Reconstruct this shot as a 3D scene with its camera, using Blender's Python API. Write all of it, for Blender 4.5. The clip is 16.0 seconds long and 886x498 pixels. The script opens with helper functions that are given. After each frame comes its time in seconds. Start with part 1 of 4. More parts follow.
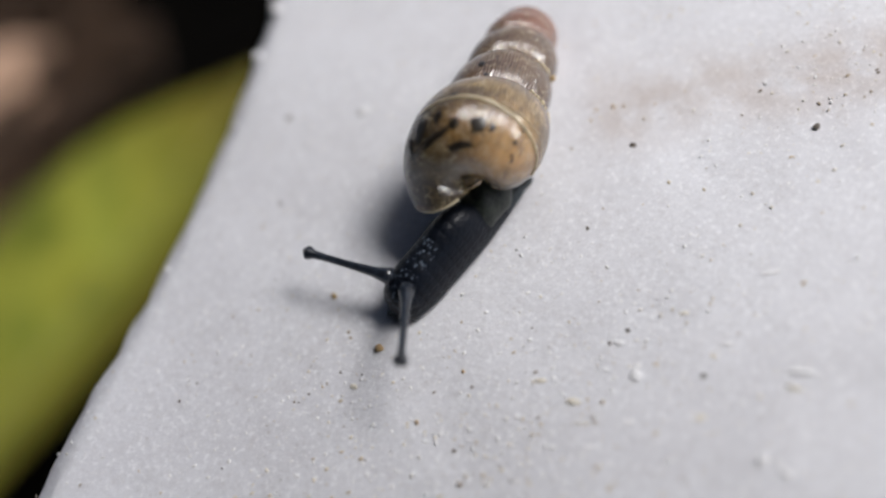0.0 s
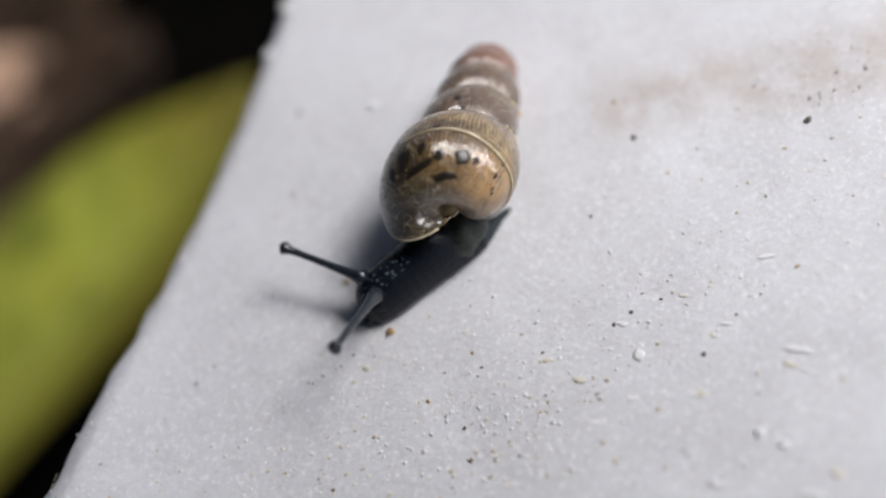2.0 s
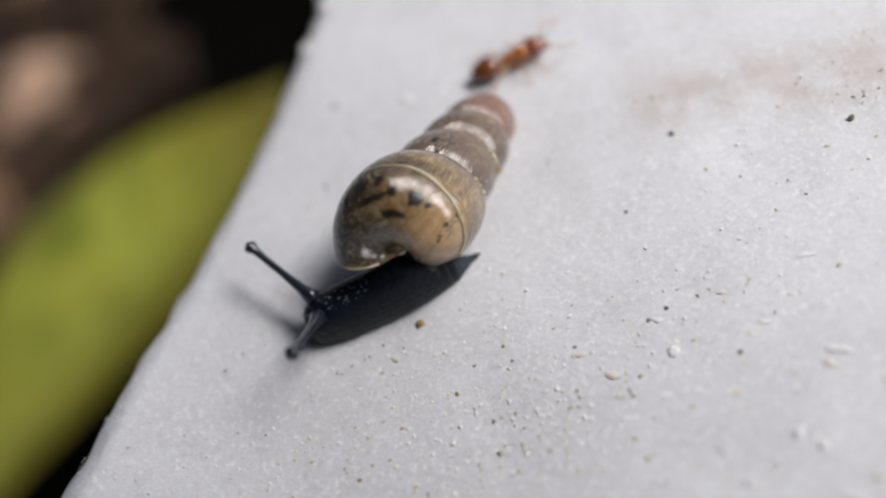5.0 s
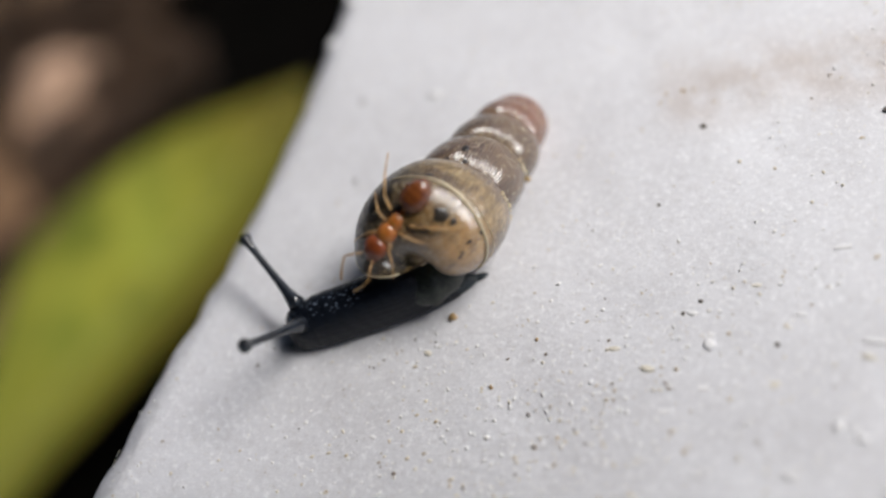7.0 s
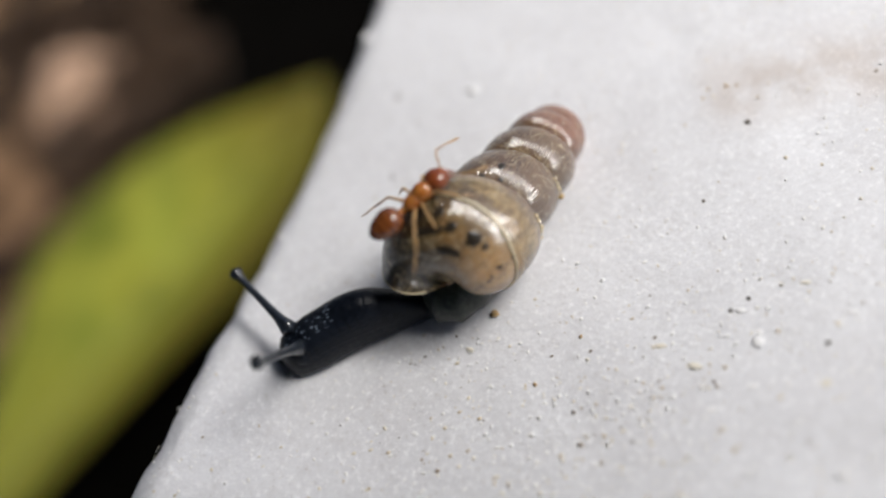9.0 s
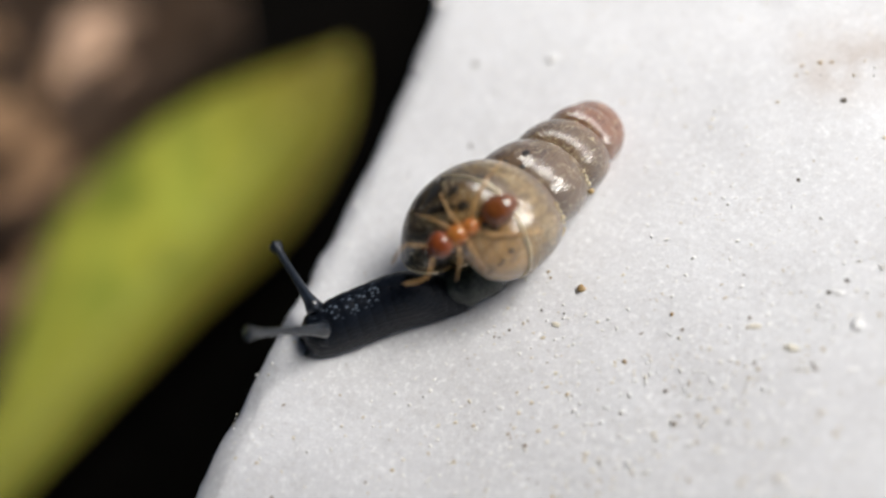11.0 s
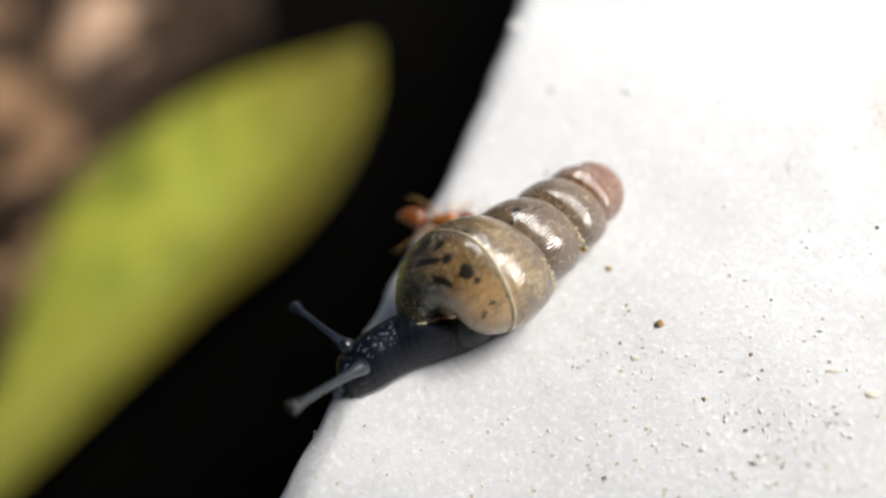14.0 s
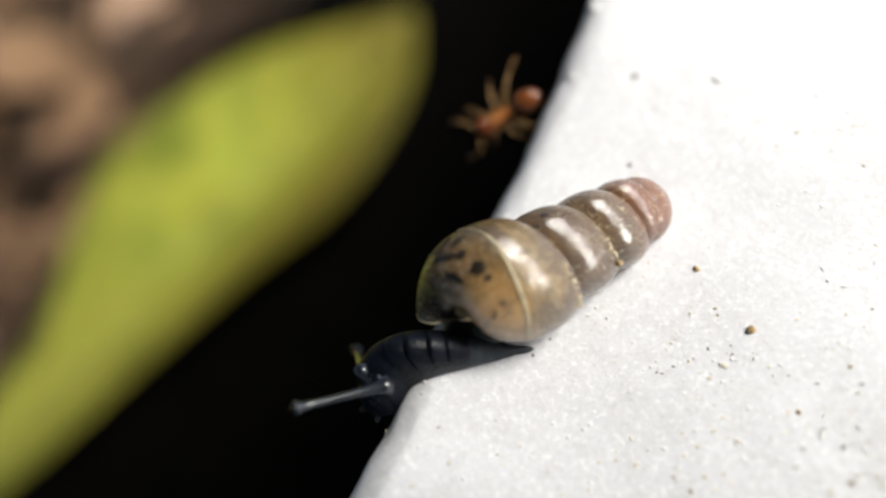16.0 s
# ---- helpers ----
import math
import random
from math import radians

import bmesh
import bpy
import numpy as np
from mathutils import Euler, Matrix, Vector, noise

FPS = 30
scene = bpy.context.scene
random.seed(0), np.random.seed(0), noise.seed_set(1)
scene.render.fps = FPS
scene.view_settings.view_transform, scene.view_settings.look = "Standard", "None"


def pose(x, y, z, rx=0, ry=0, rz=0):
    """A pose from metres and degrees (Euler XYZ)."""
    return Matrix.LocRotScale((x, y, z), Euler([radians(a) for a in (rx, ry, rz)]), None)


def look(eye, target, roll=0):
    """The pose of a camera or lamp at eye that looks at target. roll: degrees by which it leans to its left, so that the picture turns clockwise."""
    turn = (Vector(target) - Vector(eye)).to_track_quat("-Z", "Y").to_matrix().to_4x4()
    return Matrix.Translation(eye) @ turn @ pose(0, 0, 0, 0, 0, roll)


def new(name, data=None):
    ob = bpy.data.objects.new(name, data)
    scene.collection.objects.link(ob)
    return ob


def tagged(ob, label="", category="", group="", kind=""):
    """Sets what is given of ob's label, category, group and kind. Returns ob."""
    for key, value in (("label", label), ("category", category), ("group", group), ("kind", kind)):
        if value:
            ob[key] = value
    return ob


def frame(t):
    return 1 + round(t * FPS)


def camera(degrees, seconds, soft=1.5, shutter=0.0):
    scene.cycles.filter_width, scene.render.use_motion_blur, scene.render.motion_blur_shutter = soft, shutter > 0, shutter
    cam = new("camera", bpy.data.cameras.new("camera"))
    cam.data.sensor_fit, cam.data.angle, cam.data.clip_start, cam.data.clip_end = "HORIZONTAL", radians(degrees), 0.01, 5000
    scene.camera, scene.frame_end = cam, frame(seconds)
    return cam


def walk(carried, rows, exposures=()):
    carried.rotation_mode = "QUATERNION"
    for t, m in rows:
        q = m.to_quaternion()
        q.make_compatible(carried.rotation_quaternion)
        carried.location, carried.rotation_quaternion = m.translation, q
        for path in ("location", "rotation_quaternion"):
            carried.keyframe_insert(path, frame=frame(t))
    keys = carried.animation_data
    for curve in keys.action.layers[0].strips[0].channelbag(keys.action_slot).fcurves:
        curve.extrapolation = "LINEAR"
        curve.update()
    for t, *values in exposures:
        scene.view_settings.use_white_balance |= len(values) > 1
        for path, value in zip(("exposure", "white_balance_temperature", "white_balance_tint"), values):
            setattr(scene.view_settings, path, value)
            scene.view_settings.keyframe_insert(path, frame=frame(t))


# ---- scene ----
MM = 0.001

# ---- camera ----
cam = camera(56.0, 16.0, soft=2.6, shutter=0.5)
cam.data.dof.use_dof = True
cam.data.dof.focus_distance = 0.0285
cam.data.dof.aperture_fstop = 14.5
# seconds, eye, target (mm), roll
PATH = (
    (0.0, 0.00, -15.00, 25.98, 0.00, 0.00, 0.00, -30.67),
    (0.5, -0.91, -14.36, 26.45, -0.04, 0.19, 0.23, -27.60),
    (1.0, -1.09, -14.31, 26.53, -0.06, 0.19, 0.29, -27.15),
    (1.5, -0.80, -15.60, 26.34, -0.50, -0.26, 0.56, -29.74),
    (2.0, -1.26, -15.86, 26.79, -0.53, -0.77, 0.87, -28.22),
    (2.5, -1.53, -16.82, 26.49, -1.48, -1.39, 0.76, -30.45),
    (3.0, -1.61, -17.23, 26.47, -1.82, -1.82, 0.73, -30.97),
    (3.5, -1.85, -16.82, 26.27, -1.68, -1.09, 0.72, -29.04),
    (4.0, -1.96, -16.48, 26.58, -1.79, -0.27, 1.34, -28.88),
    (4.2, -1.78, -16.46, 26.31, -1.56, -0.48, 0.92, -28.54),
    (6.5, -2.42, -16.00, 26.20, -2.40, 0.00, 0.82, -29.41),
    (7.0, -2.57, -16.15, 26.30, -2.78, -0.03, 1.00, -30.05),
    (7.5, -2.66, -16.03, 26.38, -3.02, 0.13, 1.11, -30.55),
    (8.0, -3.19, -15.79, 26.14, -3.48, 0.43, 0.90, -30.17),
    (10.5, -5.38, -15.27, 26.75, -6.14, 0.59, 1.29, -30.75),
    (11.0, -6.52, -14.10, 26.70, -7.31, 1.31, 0.97, -30.01),
    (11.5, -6.71, -13.40, 26.87, -8.00, 1.60, 0.92, -31.22),
    (12.0, -7.29, -12.73, 27.39, -8.27, 1.86, 1.20, -29.88),
    (12.5, -7.92, -12.27, 27.71, -8.46, 2.08, 1.37, -28.07),
    (13.0, -8.08, -12.33, 27.96, -8.52, 2.27, 1.75, -27.15),
    (13.5, -8.90, -12.04, 28.07, -9.23, 2.75, 1.97, -26.14),
    (14.0, -9.22, -11.91, 28.40, -9.52, 2.98, 2.36, -25.74),
    (14.5, -9.63, -11.24, 27.84, -10.20, 3.41, 1.67, -26.45),
    (15.0, -9.49, -11.20, 26.75, -11.07, 3.37, 0.57, -29.50),
    (15.5, -9.78, -11.00, 27.09, -11.24, 3.54, 0.89, -28.94),
    (16.0, -10.69, -9.81, 28.06, -12.19, 4.40, 1.68, -28.37),
)
walk(cam, [(t, look((ex * MM, ey * MM, ez * MM), (tx * MM, ty * MM, tz * MM), roll)) for t, ex, ey, ez, tx, ty, tz, roll in PATH],
     exposures=[(0.0, 0.02, 6340, 10), (1.0, 0.03, 6340, 10), (2.0, 0.07, 6340, 10), (3.0, 0.11, 6360, 10), (4.0, 0.06, 6390, 10), (6.5, 0.09, 6450, 9.5), (7.0, 0.17, 6480, 9), (8.0, 0.22, 6500, 8.5), (10.5, 0.42, 6590, 7), (12.5, 0.62, 6660, 6), (14.0, 0.75, 6700, 5.5), (16.0, 0.82, 6720, 5)])

# ---- light ----
SUN_AT = Vector((0.60, -0.08, 0.79)).normalized()
world = bpy.data.worlds.new("sky")
scene.world = world
world.use_nodes = True
wn = world.node_tree
sky = wn.nodes.new("ShaderNodeTexSky")
sky.sky_type = "NISHITA"
sky.sun_disc = False
sky.sun_elevation = math.asin(SUN_AT.z)
sky.sun_rotation = math.atan2(SUN_AT.x, SUN_AT.y)
sky.air_density, sky.dust_density = 0.7, 3.0
wn.links.new(sky.outputs[0], wn.nodes["Background"].inputs[0])
wn.nodes["Background"].inputs[1].default_value = 0.09
sun = new("sun", bpy.data.lights.new("sun", "SUN"))
sun.data.energy = 3.65
sun.data.angle = radians(28)
sun.data.color = (1.0, 0.98, 0.955)
sun.matrix_world = look(SUN_AT, (0, 0, 0))


# ---- materials ----
def material(name, rough=0.5, **inputs):
    m = bpy.data.materials.new(name)
    m.use_nodes = True
    b = m.node_tree.nodes["Principled BSDF"]
    b.inputs["Roughness"].default_value = rough
    for key, value in inputs.items():
        b.inputs[key.replace("_", " ")].default_value = value
    return m, m.node_tree, b


def node(nt, kind, **sets):
    n = nt.nodes.new(kind)
    for key, value in sets.items():
        if key == "operation":
            n.operation = value
        elif key == "feature":
            n.feature = value
        elif key == "data_type":
            n.data_type = value
        else:
            n.inputs[key.replace("_", " ")].default_value = value
    return n


def coords(nt):
    """Object coordinates in millimetres."""
    tc = nt.nodes.new("ShaderNodeTexCoord")
    vm = node(nt, "ShaderNodeVectorMath", operation="SCALE")
    vm.inputs["Scale"].default_value = 1000.0
    nt.links.new(tc.outputs["Object"], vm.inputs[0])
    return vm.outputs[0]


def noise_tex(nt, at, scale, detail=3.0, rough=0.55):
    n = node(nt, "ShaderNodeTexNoise", Scale=scale, Detail=detail, Roughness=rough)
    nt.links.new(at, n.inputs["Vector"])
    return n.outputs["Fac"]


def ramp(nt, fac, *stops):
    r = nt.nodes.new("ShaderNodeValToRGB")
    e = r.color_ramp.elements
    while len(e) < len(stops):
        e.new(0.5)
    for k, (p, c) in zip(e, stops):
        k.position, k.color = p, (*c, 1.0)
    nt.links.new(fac, r.inputs[0])
    return r.outputs[0]


def mix(nt, fac, a, b, blend="MIX"):
    m = nt.nodes.new("ShaderNodeMix")
    m.data_type, m.blend_type = "RGBA", blend
    for sock, value in ((m.inputs[0], fac), (m.inputs[6], a), (m.inputs[7], b)):
        if isinstance(value, (int, float)):
            sock.default_value = value
        elif isinstance(value, tuple):
            sock.default_value = (*value, 1.0)
        else:
            nt.links.new(value, sock)
    return m.outputs[2]


def calc(nt, op, a, b=0.0, c=None):
    m = node(nt, "ShaderNodeMath", operation=op)
    for i, value in enumerate((a, b, c)):
        if value is None:
            continue
        if isinstance(value, (int, float)):
            m.inputs[i].default_value = value
        else:
            nt.links.new(value, m.inputs[i])
    return m.outputs[0]


def fade(nt, value, lo, hi):
    m = nt.nodes.new("ShaderNodeMapRange")
    m.interpolation_type = "SMOOTHSTEP"
    nt.links.new(value, m.inputs[0])
    m.inputs[1].default_value, m.inputs[2].default_value = lo, hi
    return m.outputs[0]


def bumpy(nt, b, height, strength, mm):
    n = node(nt, "ShaderNodeBump", Strength=strength, Distance=mm * MM)
    nt.links.new(height, n.inputs["Height"])
    nt.links.new(n.outputs[0], b.inputs["Normal"])


def stone_material():
    m, nt, b = material("plaster_stone", 0.75)
    at = coords(nt)
    broad = noise_tex(nt, at, 0.16, 4)
    fine = noise_tex(nt, at, 1.6, 6, 0.7)
    mid = noise_tex(nt, at, 4.5, 4, 0.7)
    tiny = noise_tex(nt, at, 13.0, 3, 0.7)
    cells = node(nt, "ShaderNodeTexVoronoi", Scale=4.0)
    nt.links.new(at, cells.inputs["Vector"])
    colour = ramp(nt, broad, (0.3, (0.61, 0.605, 0.63)), (0.7, (0.72, 0.72, 0.75)))
    colour = mix(nt, calc(nt, "MULTIPLY", fade(nt, fine, 0.45, 0.72), 0.28), colour, (0.47, 0.45, 0.455))
    colour = mix(nt, calc(nt, "MULTIPLY", fade(nt, mid, 0.52, 0.70), 0.7), colour, (0.90, 0.90, 0.92))
    colour = mix(nt, calc(nt, "MULTIPLY", fade(nt, tiny, 0.60, 0.72), 0.75), colour, (0.95, 0.94, 0.93))
    colour = mix(nt, calc(nt, "MULTIPLY", calc(nt, "SUBTRACT", 1.0, fade(nt, mid, 0.28, 0.42)), 0.4), colour, (0.40, 0.36, 0.33))
    # old brown water stain that runs across the far part of the top
    sep = nt.nodes.new("ShaderNodeSeparateXYZ")
    nt.links.new(at, sep.inputs[0])
    across = calc(nt, "ADD", calc(nt, "MULTIPLY", sep.outputs[0], 0.405), calc(nt, "MULTIPLY", sep.outputs[1], 0.914))
    along = calc(nt, "SUBTRACT", calc(nt, "MULTIPLY", sep.outputs[0], 0.914), calc(nt, "MULTIPLY", sep.outputs[1], 0.405))
    off = calc(nt, "ABSOLUTE", calc(nt, "SUBTRACT", across, calc(nt, "MULTIPLY_ADD", broad, 2.0, 3.5)))
    band = calc(nt, "MULTIPLY", calc(nt, "SUBTRACT", 1.0, fade(nt, off, 0.0, 3.0)), fade(nt, along, 5.0, 7.0))
    band = calc(nt, "MULTIPLY", band, calc(nt, "MULTIPLY", fade(nt, noise_tex(nt, at, 0.7, 5), 0.2, 0.7), 0.55))
    colour = mix(nt, band, colour, (0.42, 0.33, 0.27))
    nt.links.new(colour, b.inputs["Base Color"])
    h = calc(nt, "ADD", calc(nt, "MULTIPLY", mid, 0.45), calc(nt, "MULTIPLY", tiny, 0.7))
    h = calc(nt, "SUBTRACT", calc(nt, "ADD", h, calc(nt, "MULTIPLY", fine, 0.6)), calc(nt, "MULTIPLY", cells.outputs["Distance"], 0.3))
    bumpy(nt, b, h, 0.34, 0.055)
    return m


def grain_material():
    m, nt, b = material("grit", 0.6)
    g = nt.nodes.new("ShaderNodeNewGeometry")
    colour = ramp(nt, g.outputs["Random Per Island"], (0.0, (0.07, 0.06, 0.05)), (0.03, (0.20, 0.15, 0.11)), (0.08, (0.48, 0.38, 0.24)),
                  (0.26, (0.66, 0.60, 0.48)), (0.42, (0.74, 0.73, 0.71)), (1.0, (0.84, 0.83, 0.82)))
    nt.links.new(colour, b.inputs["Base Color"])
    return m


def plain_material(name, dark, light, scale, rough=0.5, bump=0.0, **inputs):
    m, nt, b = material(name, rough, **inputs)
    at = coords(nt)
    n = noise_tex(nt, at, scale, 5, 0.6)
    nt.links.new(ramp(nt, n, (0.3, dark), (0.7, light)), b.inputs["Base Color"])
    if bump:
        bumpy(nt, b, n, 0.6, bump)
    return m


def shell_material():
    m, nt, b = material("horn_shell", 0.30, Coat_Weight=1.0, Coat_Roughness=0.145, Coat_IOR=1.9, Subsurface_Weight=0.15, Subsurface_Scale=0.0007)
    b.inputs["Subsurface Radius"].default_value = (1.0, 0.6, 0.3)
    at = coords(nt)
    sep = nt.nodes.new("ShaderNodeSeparateXYZ")
    nt.links.new(at, sep.inputs[0])
    flow = node(nt, "ShaderNodeTexNoise", Scale=0.8, Detail=6.0, Roughness=0.65, Distortion=1.4)
    nt.links.new(at, flow.inputs["Vector"])
    colour = ramp(nt, flow.outputs["Fac"], (0.30, (0.040, 0.024, 0.010)), (0.43, (0.110, 0.067, 0.024)), (0.55, (0.25, 0.16, 0.058)), (0.69, (0.46, 0.32, 0.145)))
    colour = mix(nt, calc(nt, "MULTIPLY", fade(nt, sep.outputs[2], 0.3, 1.6), 0.85), colour, (0.135, 0.078, 0.043))
    colour = mix(nt, calc(nt, "MULTIPLY", fade(nt, sep.outputs[2], 4.2, 5.6), 0.85), colour, (0.27, 0.105, 0.055))
    # warm flesh and light through the lowest whorl's thin wall, painted into its colour
    near = calc(nt, "SUBTRACT", 1.0, fade(nt, sep.outputs[2], -1.6, 0.6))
    near = calc(nt, "MULTIPLY", near, fade(nt, sep.outputs[0], 0.2, 1.5))
    colour = mix(nt, calc(nt, "MULTIPLY", near, 0.85), colour, (0.58, 0.32, 0.11))
    # dark gut and mantle behind the wall near the mouth, streaked with pale growth lines
    back = calc(nt, "ARCTAN2", calc(nt, "MULTIPLY", sep.outputs[1], -1.0), calc(nt, "MULTIPLY", sep.outputs[0], -1.0))
    streak = node(nt, "ShaderNodeTexNoise", Scale=1.0, Detail=4.0, Roughness=0.6, Distortion=0.4)
    comb = nt.nodes.new("ShaderNodeCombineXYZ")
    nt.links.new(calc(nt, "MULTIPLY", back, 9.0), comb.inputs[0])
    nt.links.new(calc(nt, "MULTIPLY", sep.outputs[2], 1.1), comb.inputs[1])
    nt.links.new(comb.outputs[0], streak.inputs["Vector"])
    dull = calc(nt, "MULTIPLY", calc(nt, "SUBTRACT", 1.0, fade(nt, calc(nt, "MULTIPLY_ADD", flow.outputs["Fac"], 1.2, back), 2.9, 3.9)), calc(nt, "SUBTRACT", 1.0, fade(nt, sep.outputs[2], -0.4, 0.4)))
    dull = calc(nt, "MULTIPLY", dull, fade(nt, calc(nt, "ADD", back, 0.5), 0.0, 0.3))
    colour = mix(nt, calc(nt, "MULTIPLY", dull, 0.62), colour, (0.060, 0.042, 0.021))
    gut = calc(nt, "SUBTRACT", 1.0, fade(nt, calc(nt, "MULTIPLY_ADD", flow.outputs["Fac"], 1.2, back), 1.75, 2.4))
    gut = calc(nt, "MULTIPLY", gut, calc(nt, "SUBTRACT", 1.0, fade(nt, calc(nt, "MULTIPLY_ADD", flow.outputs["Fac"], 1.4, sep.outputs[2]), -0.35, 0.5)))
    gut = calc(nt, "MULTIPLY", gut, fade(nt, calc(nt, "ADD", back, 0.5), 0.0, 0.3))
    gut = calc(nt, "MULTIPLY", gut, calc(nt, "SUBTRACT", 1.0, calc(nt, "MULTIPLY", fade(nt, streak.outputs["Fac"], 0.5, 0.66), 0.7)))
    colour = mix(nt, calc(nt, "MULTIPLY", gut, 0.72), colour, (0.022, 0.015, 0.010))
    # brown smears along the turn of the whorl
    smear = node(nt, "ShaderNodeTexNoise", Scale=1.0, Detail=5.0, Roughness=0.6, Distortion=0.6)
    comb2 = nt.nodes.new("ShaderNodeCombineXYZ")
    nt.links.new(calc(nt, "MULTIPLY", back, 2.2), comb2.inputs[0])
    nt.links.new(calc(nt, "MULTIPLY", sep.outputs[2], 2.6), comb2.inputs[1])
    nt.links.new(comb2.outputs[0], smear.inputs["Vector"])
    colour = mix(nt, calc(nt, "MULTIPLY", calc(nt, "MULTIPLY", fade(nt, smear.outputs["Fac"], 0.50, 0.64), 0.4), calc(nt, "SUBTRACT", 1.0, calc(nt, "MULTIPLY", fade(nt, sep.outputs[2], 0.2, 1.4), 0.75))), colour, (0.05, 0.034, 0.018))
    # growth lines across the whorls
    turn = calc(nt, "ARCTAN2", sep.outputs[1], sep.outputs[0])
    lines = calc(nt, "SINE", calc(nt, "ADD", calc(nt, "MULTIPLY", turn, 64.0), calc(nt, "MULTIPLY", noise_tex(nt, at, 0.9, 4), 26.0)))
    lines = calc(nt, "MULTIPLY", fade(nt, lines, 0.1, 1.0), fade(nt, noise_tex(nt, at, 1.7, 3), 0.38, 0.62))
    colour = mix(nt, calc(nt, "MULTIPLY", lines, 0.58), colour, (0.035, 0.023, 0.012))
    # thin pale scratches
    vein = node(nt, "ShaderNodeTexNoise", Scale=1.1, Detail=3.0, Roughness=0.5, Distortion=2.0)
    nt.links.new(at, vein.inputs["Vector"])
    line = calc(nt, "SUBTRACT", 1.0, fade(nt, calc(nt, "ABSOLUTE", calc(nt, "SUBTRACT", vein.outputs["Fac"], 0.5)), 0.0, 0.016))
    colour = mix(nt, calc(nt, "MULTIPLY", line, 0.6), colour, (0.6, 0.49, 0.31))
    nt.links.new(colour, b.inputs["Base Color"])
    b.inputs["Specular IOR Level"].default_value = 0.3
    # fine growth ribs that follow the axis
    ang = calc(nt, "ARCTAN2", sep.outputs[1], sep.outputs[0])
    wander = noise_tex(nt, at, 0.8, 3)
    ribs = calc(nt, "SINE", calc(nt, "ADD", calc(nt, "MULTIPLY", ang, 96.0), calc(nt, "MULTIPLY", wander, 22.0)))
    coat = node(nt, "ShaderNodeBump", Strength=0.75, Distance=0.014 * MM)
    nt.links.new(ribs, coat.inputs["Height"])
    nt.links.new(coat.outputs[0], b.inputs["Coat Normal"])
    ribs = calc(nt, "MULTIPLY", ribs, fade(nt, noise_tex(nt, at, 1.3, 3), 0.40, 0.65))
    h = calc(nt, "ADD", calc(nt, "MULTIPLY", ribs, 0.8), calc(nt, "MULTIPLY", noise_tex(nt, at, 3.0, 5), 2.0))
    bumpy(nt, b, h, 0.4, 0.03)
    return m


def skin_material(name, dots, dark, light, skirt):
    """Wet skin: darker back, greyer skirt, neck tubercles' glints painted as pale elongated dots."""
    m, nt, b = material(name, 0.42, Coat_Weight=0.06, Coat_Roughness=0.3, Specular_IOR_Level=0.18)
    at = coords(nt)
    sep = nt.nodes.new("ShaderNodeSeparateXYZ")
    nt.links.new(at, sep.inputs[0])
    n = noise_tex(nt, at, 2.5, 4)
    colour = ramp(nt, n, (0.3, dark), (0.75, light))
    low = calc(nt, "SUBTRACT", 1.0, fade(nt, calc(nt, "MULTIPLY_ADD", n, 0.5, sep.outputs[2]), 0.35, 1.15))
    colour = mix(nt, low, colour, skirt)
    v = node(nt, "ShaderNodeTexVoronoi", Scale=8.0)
    squash = node(nt, "ShaderNodeMapping")
    squash.inputs["Scale"].default_value = (1.0, 0.6, 1.0)
    nt.links.new(at, squash.inputs["Vector"])
    nt.links.new(squash.outputs[0], v.inputs["Vector"])
    if dots:
        mask = calc(nt, "SUBTRACT", 1.0, fade(nt, v.outputs["Distance"], 0.22, 0.40))
        mask = calc(nt, "MULTIPLY", mask, calc(nt, "SUBTRACT", 1.0, fade(nt, calc(nt, "ABSOLUTE", sep.outputs[0]), 0.25, 0.55)))
        colour = mix(nt, calc(nt, "MULTIPLY", mask, fade(nt, n, 0.36, 0.52)), colour, (0.11, 0.135, 0.175))
    nt.links.new(colour, b.inputs["Base Color"])
    bumpy(nt, b, v.outputs["Distance"], 0.5, 0.04)
    return m


STONE = stone_material()
GRIT = grain_material()
# near-black soil: the deep shade of the gap is put into its colour
SHADE_BLACK = plain_material("shade_black", (0.0008, 0.0008, 0.0007), (0.003, 0.0026, 0.0022), 0.25, 0.95, 0.6, Specular_IOR_Level=0.02)
SHELL = shell_material()
COLUMELLA = plain_material("amber_nacre", (0.30, 0.18, 0.075), (0.48, 0.33, 0.16), 2.5, 0.3, 0.02, Coat_Weight=0.5)
SPOT = plain_material("dark_mantle_spot", (0.012, 0.010, 0.008), (0.03, 0.022, 0.015), 4.0, 0.3)
VARIX = plain_material("pale_varix", (0.66, 0.53, 0.32), (0.88, 0.78, 0.55), 3.0, 0.22, Coat_Weight=0.4)
SKIN = skin_material("slate_skin", False, (0.0022, 0.0032, 0.0062), (0.0064, 0.0090, 0.0155), (0.015, 0.018, 0.024))
NECK = skin_material("glint_speckled_skin", True, (0.0022, 0.0032, 0.0062), (0.0064, 0.0090, 0.0155), (0.015, 0.018, 0.022))
TAIL = skin_material("pale_tail_skin", False, (0.020, 0.026, 0.032), (0.050, 0.062, 0.072), (0.036, 0.044, 0.050))
TENTACLE = plain_material("tentacle_skin", (0.006, 0.0075, 0.011), (0.022, 0.028, 0.039), 5.0, 0.28, 0.02, Coat_Weight=0.6, Coat_Roughness=0.15)
MANTLE = plain_material("mantle_skin", (0.006, 0.009, 0.008), (0.035, 0.042, 0.03), 5.0, 0.5, 0.05)
EYE = plain_material("black_eye", (0.004, 0.004, 0.005), (0.01, 0.01, 0.012), 6.0, 0.15)
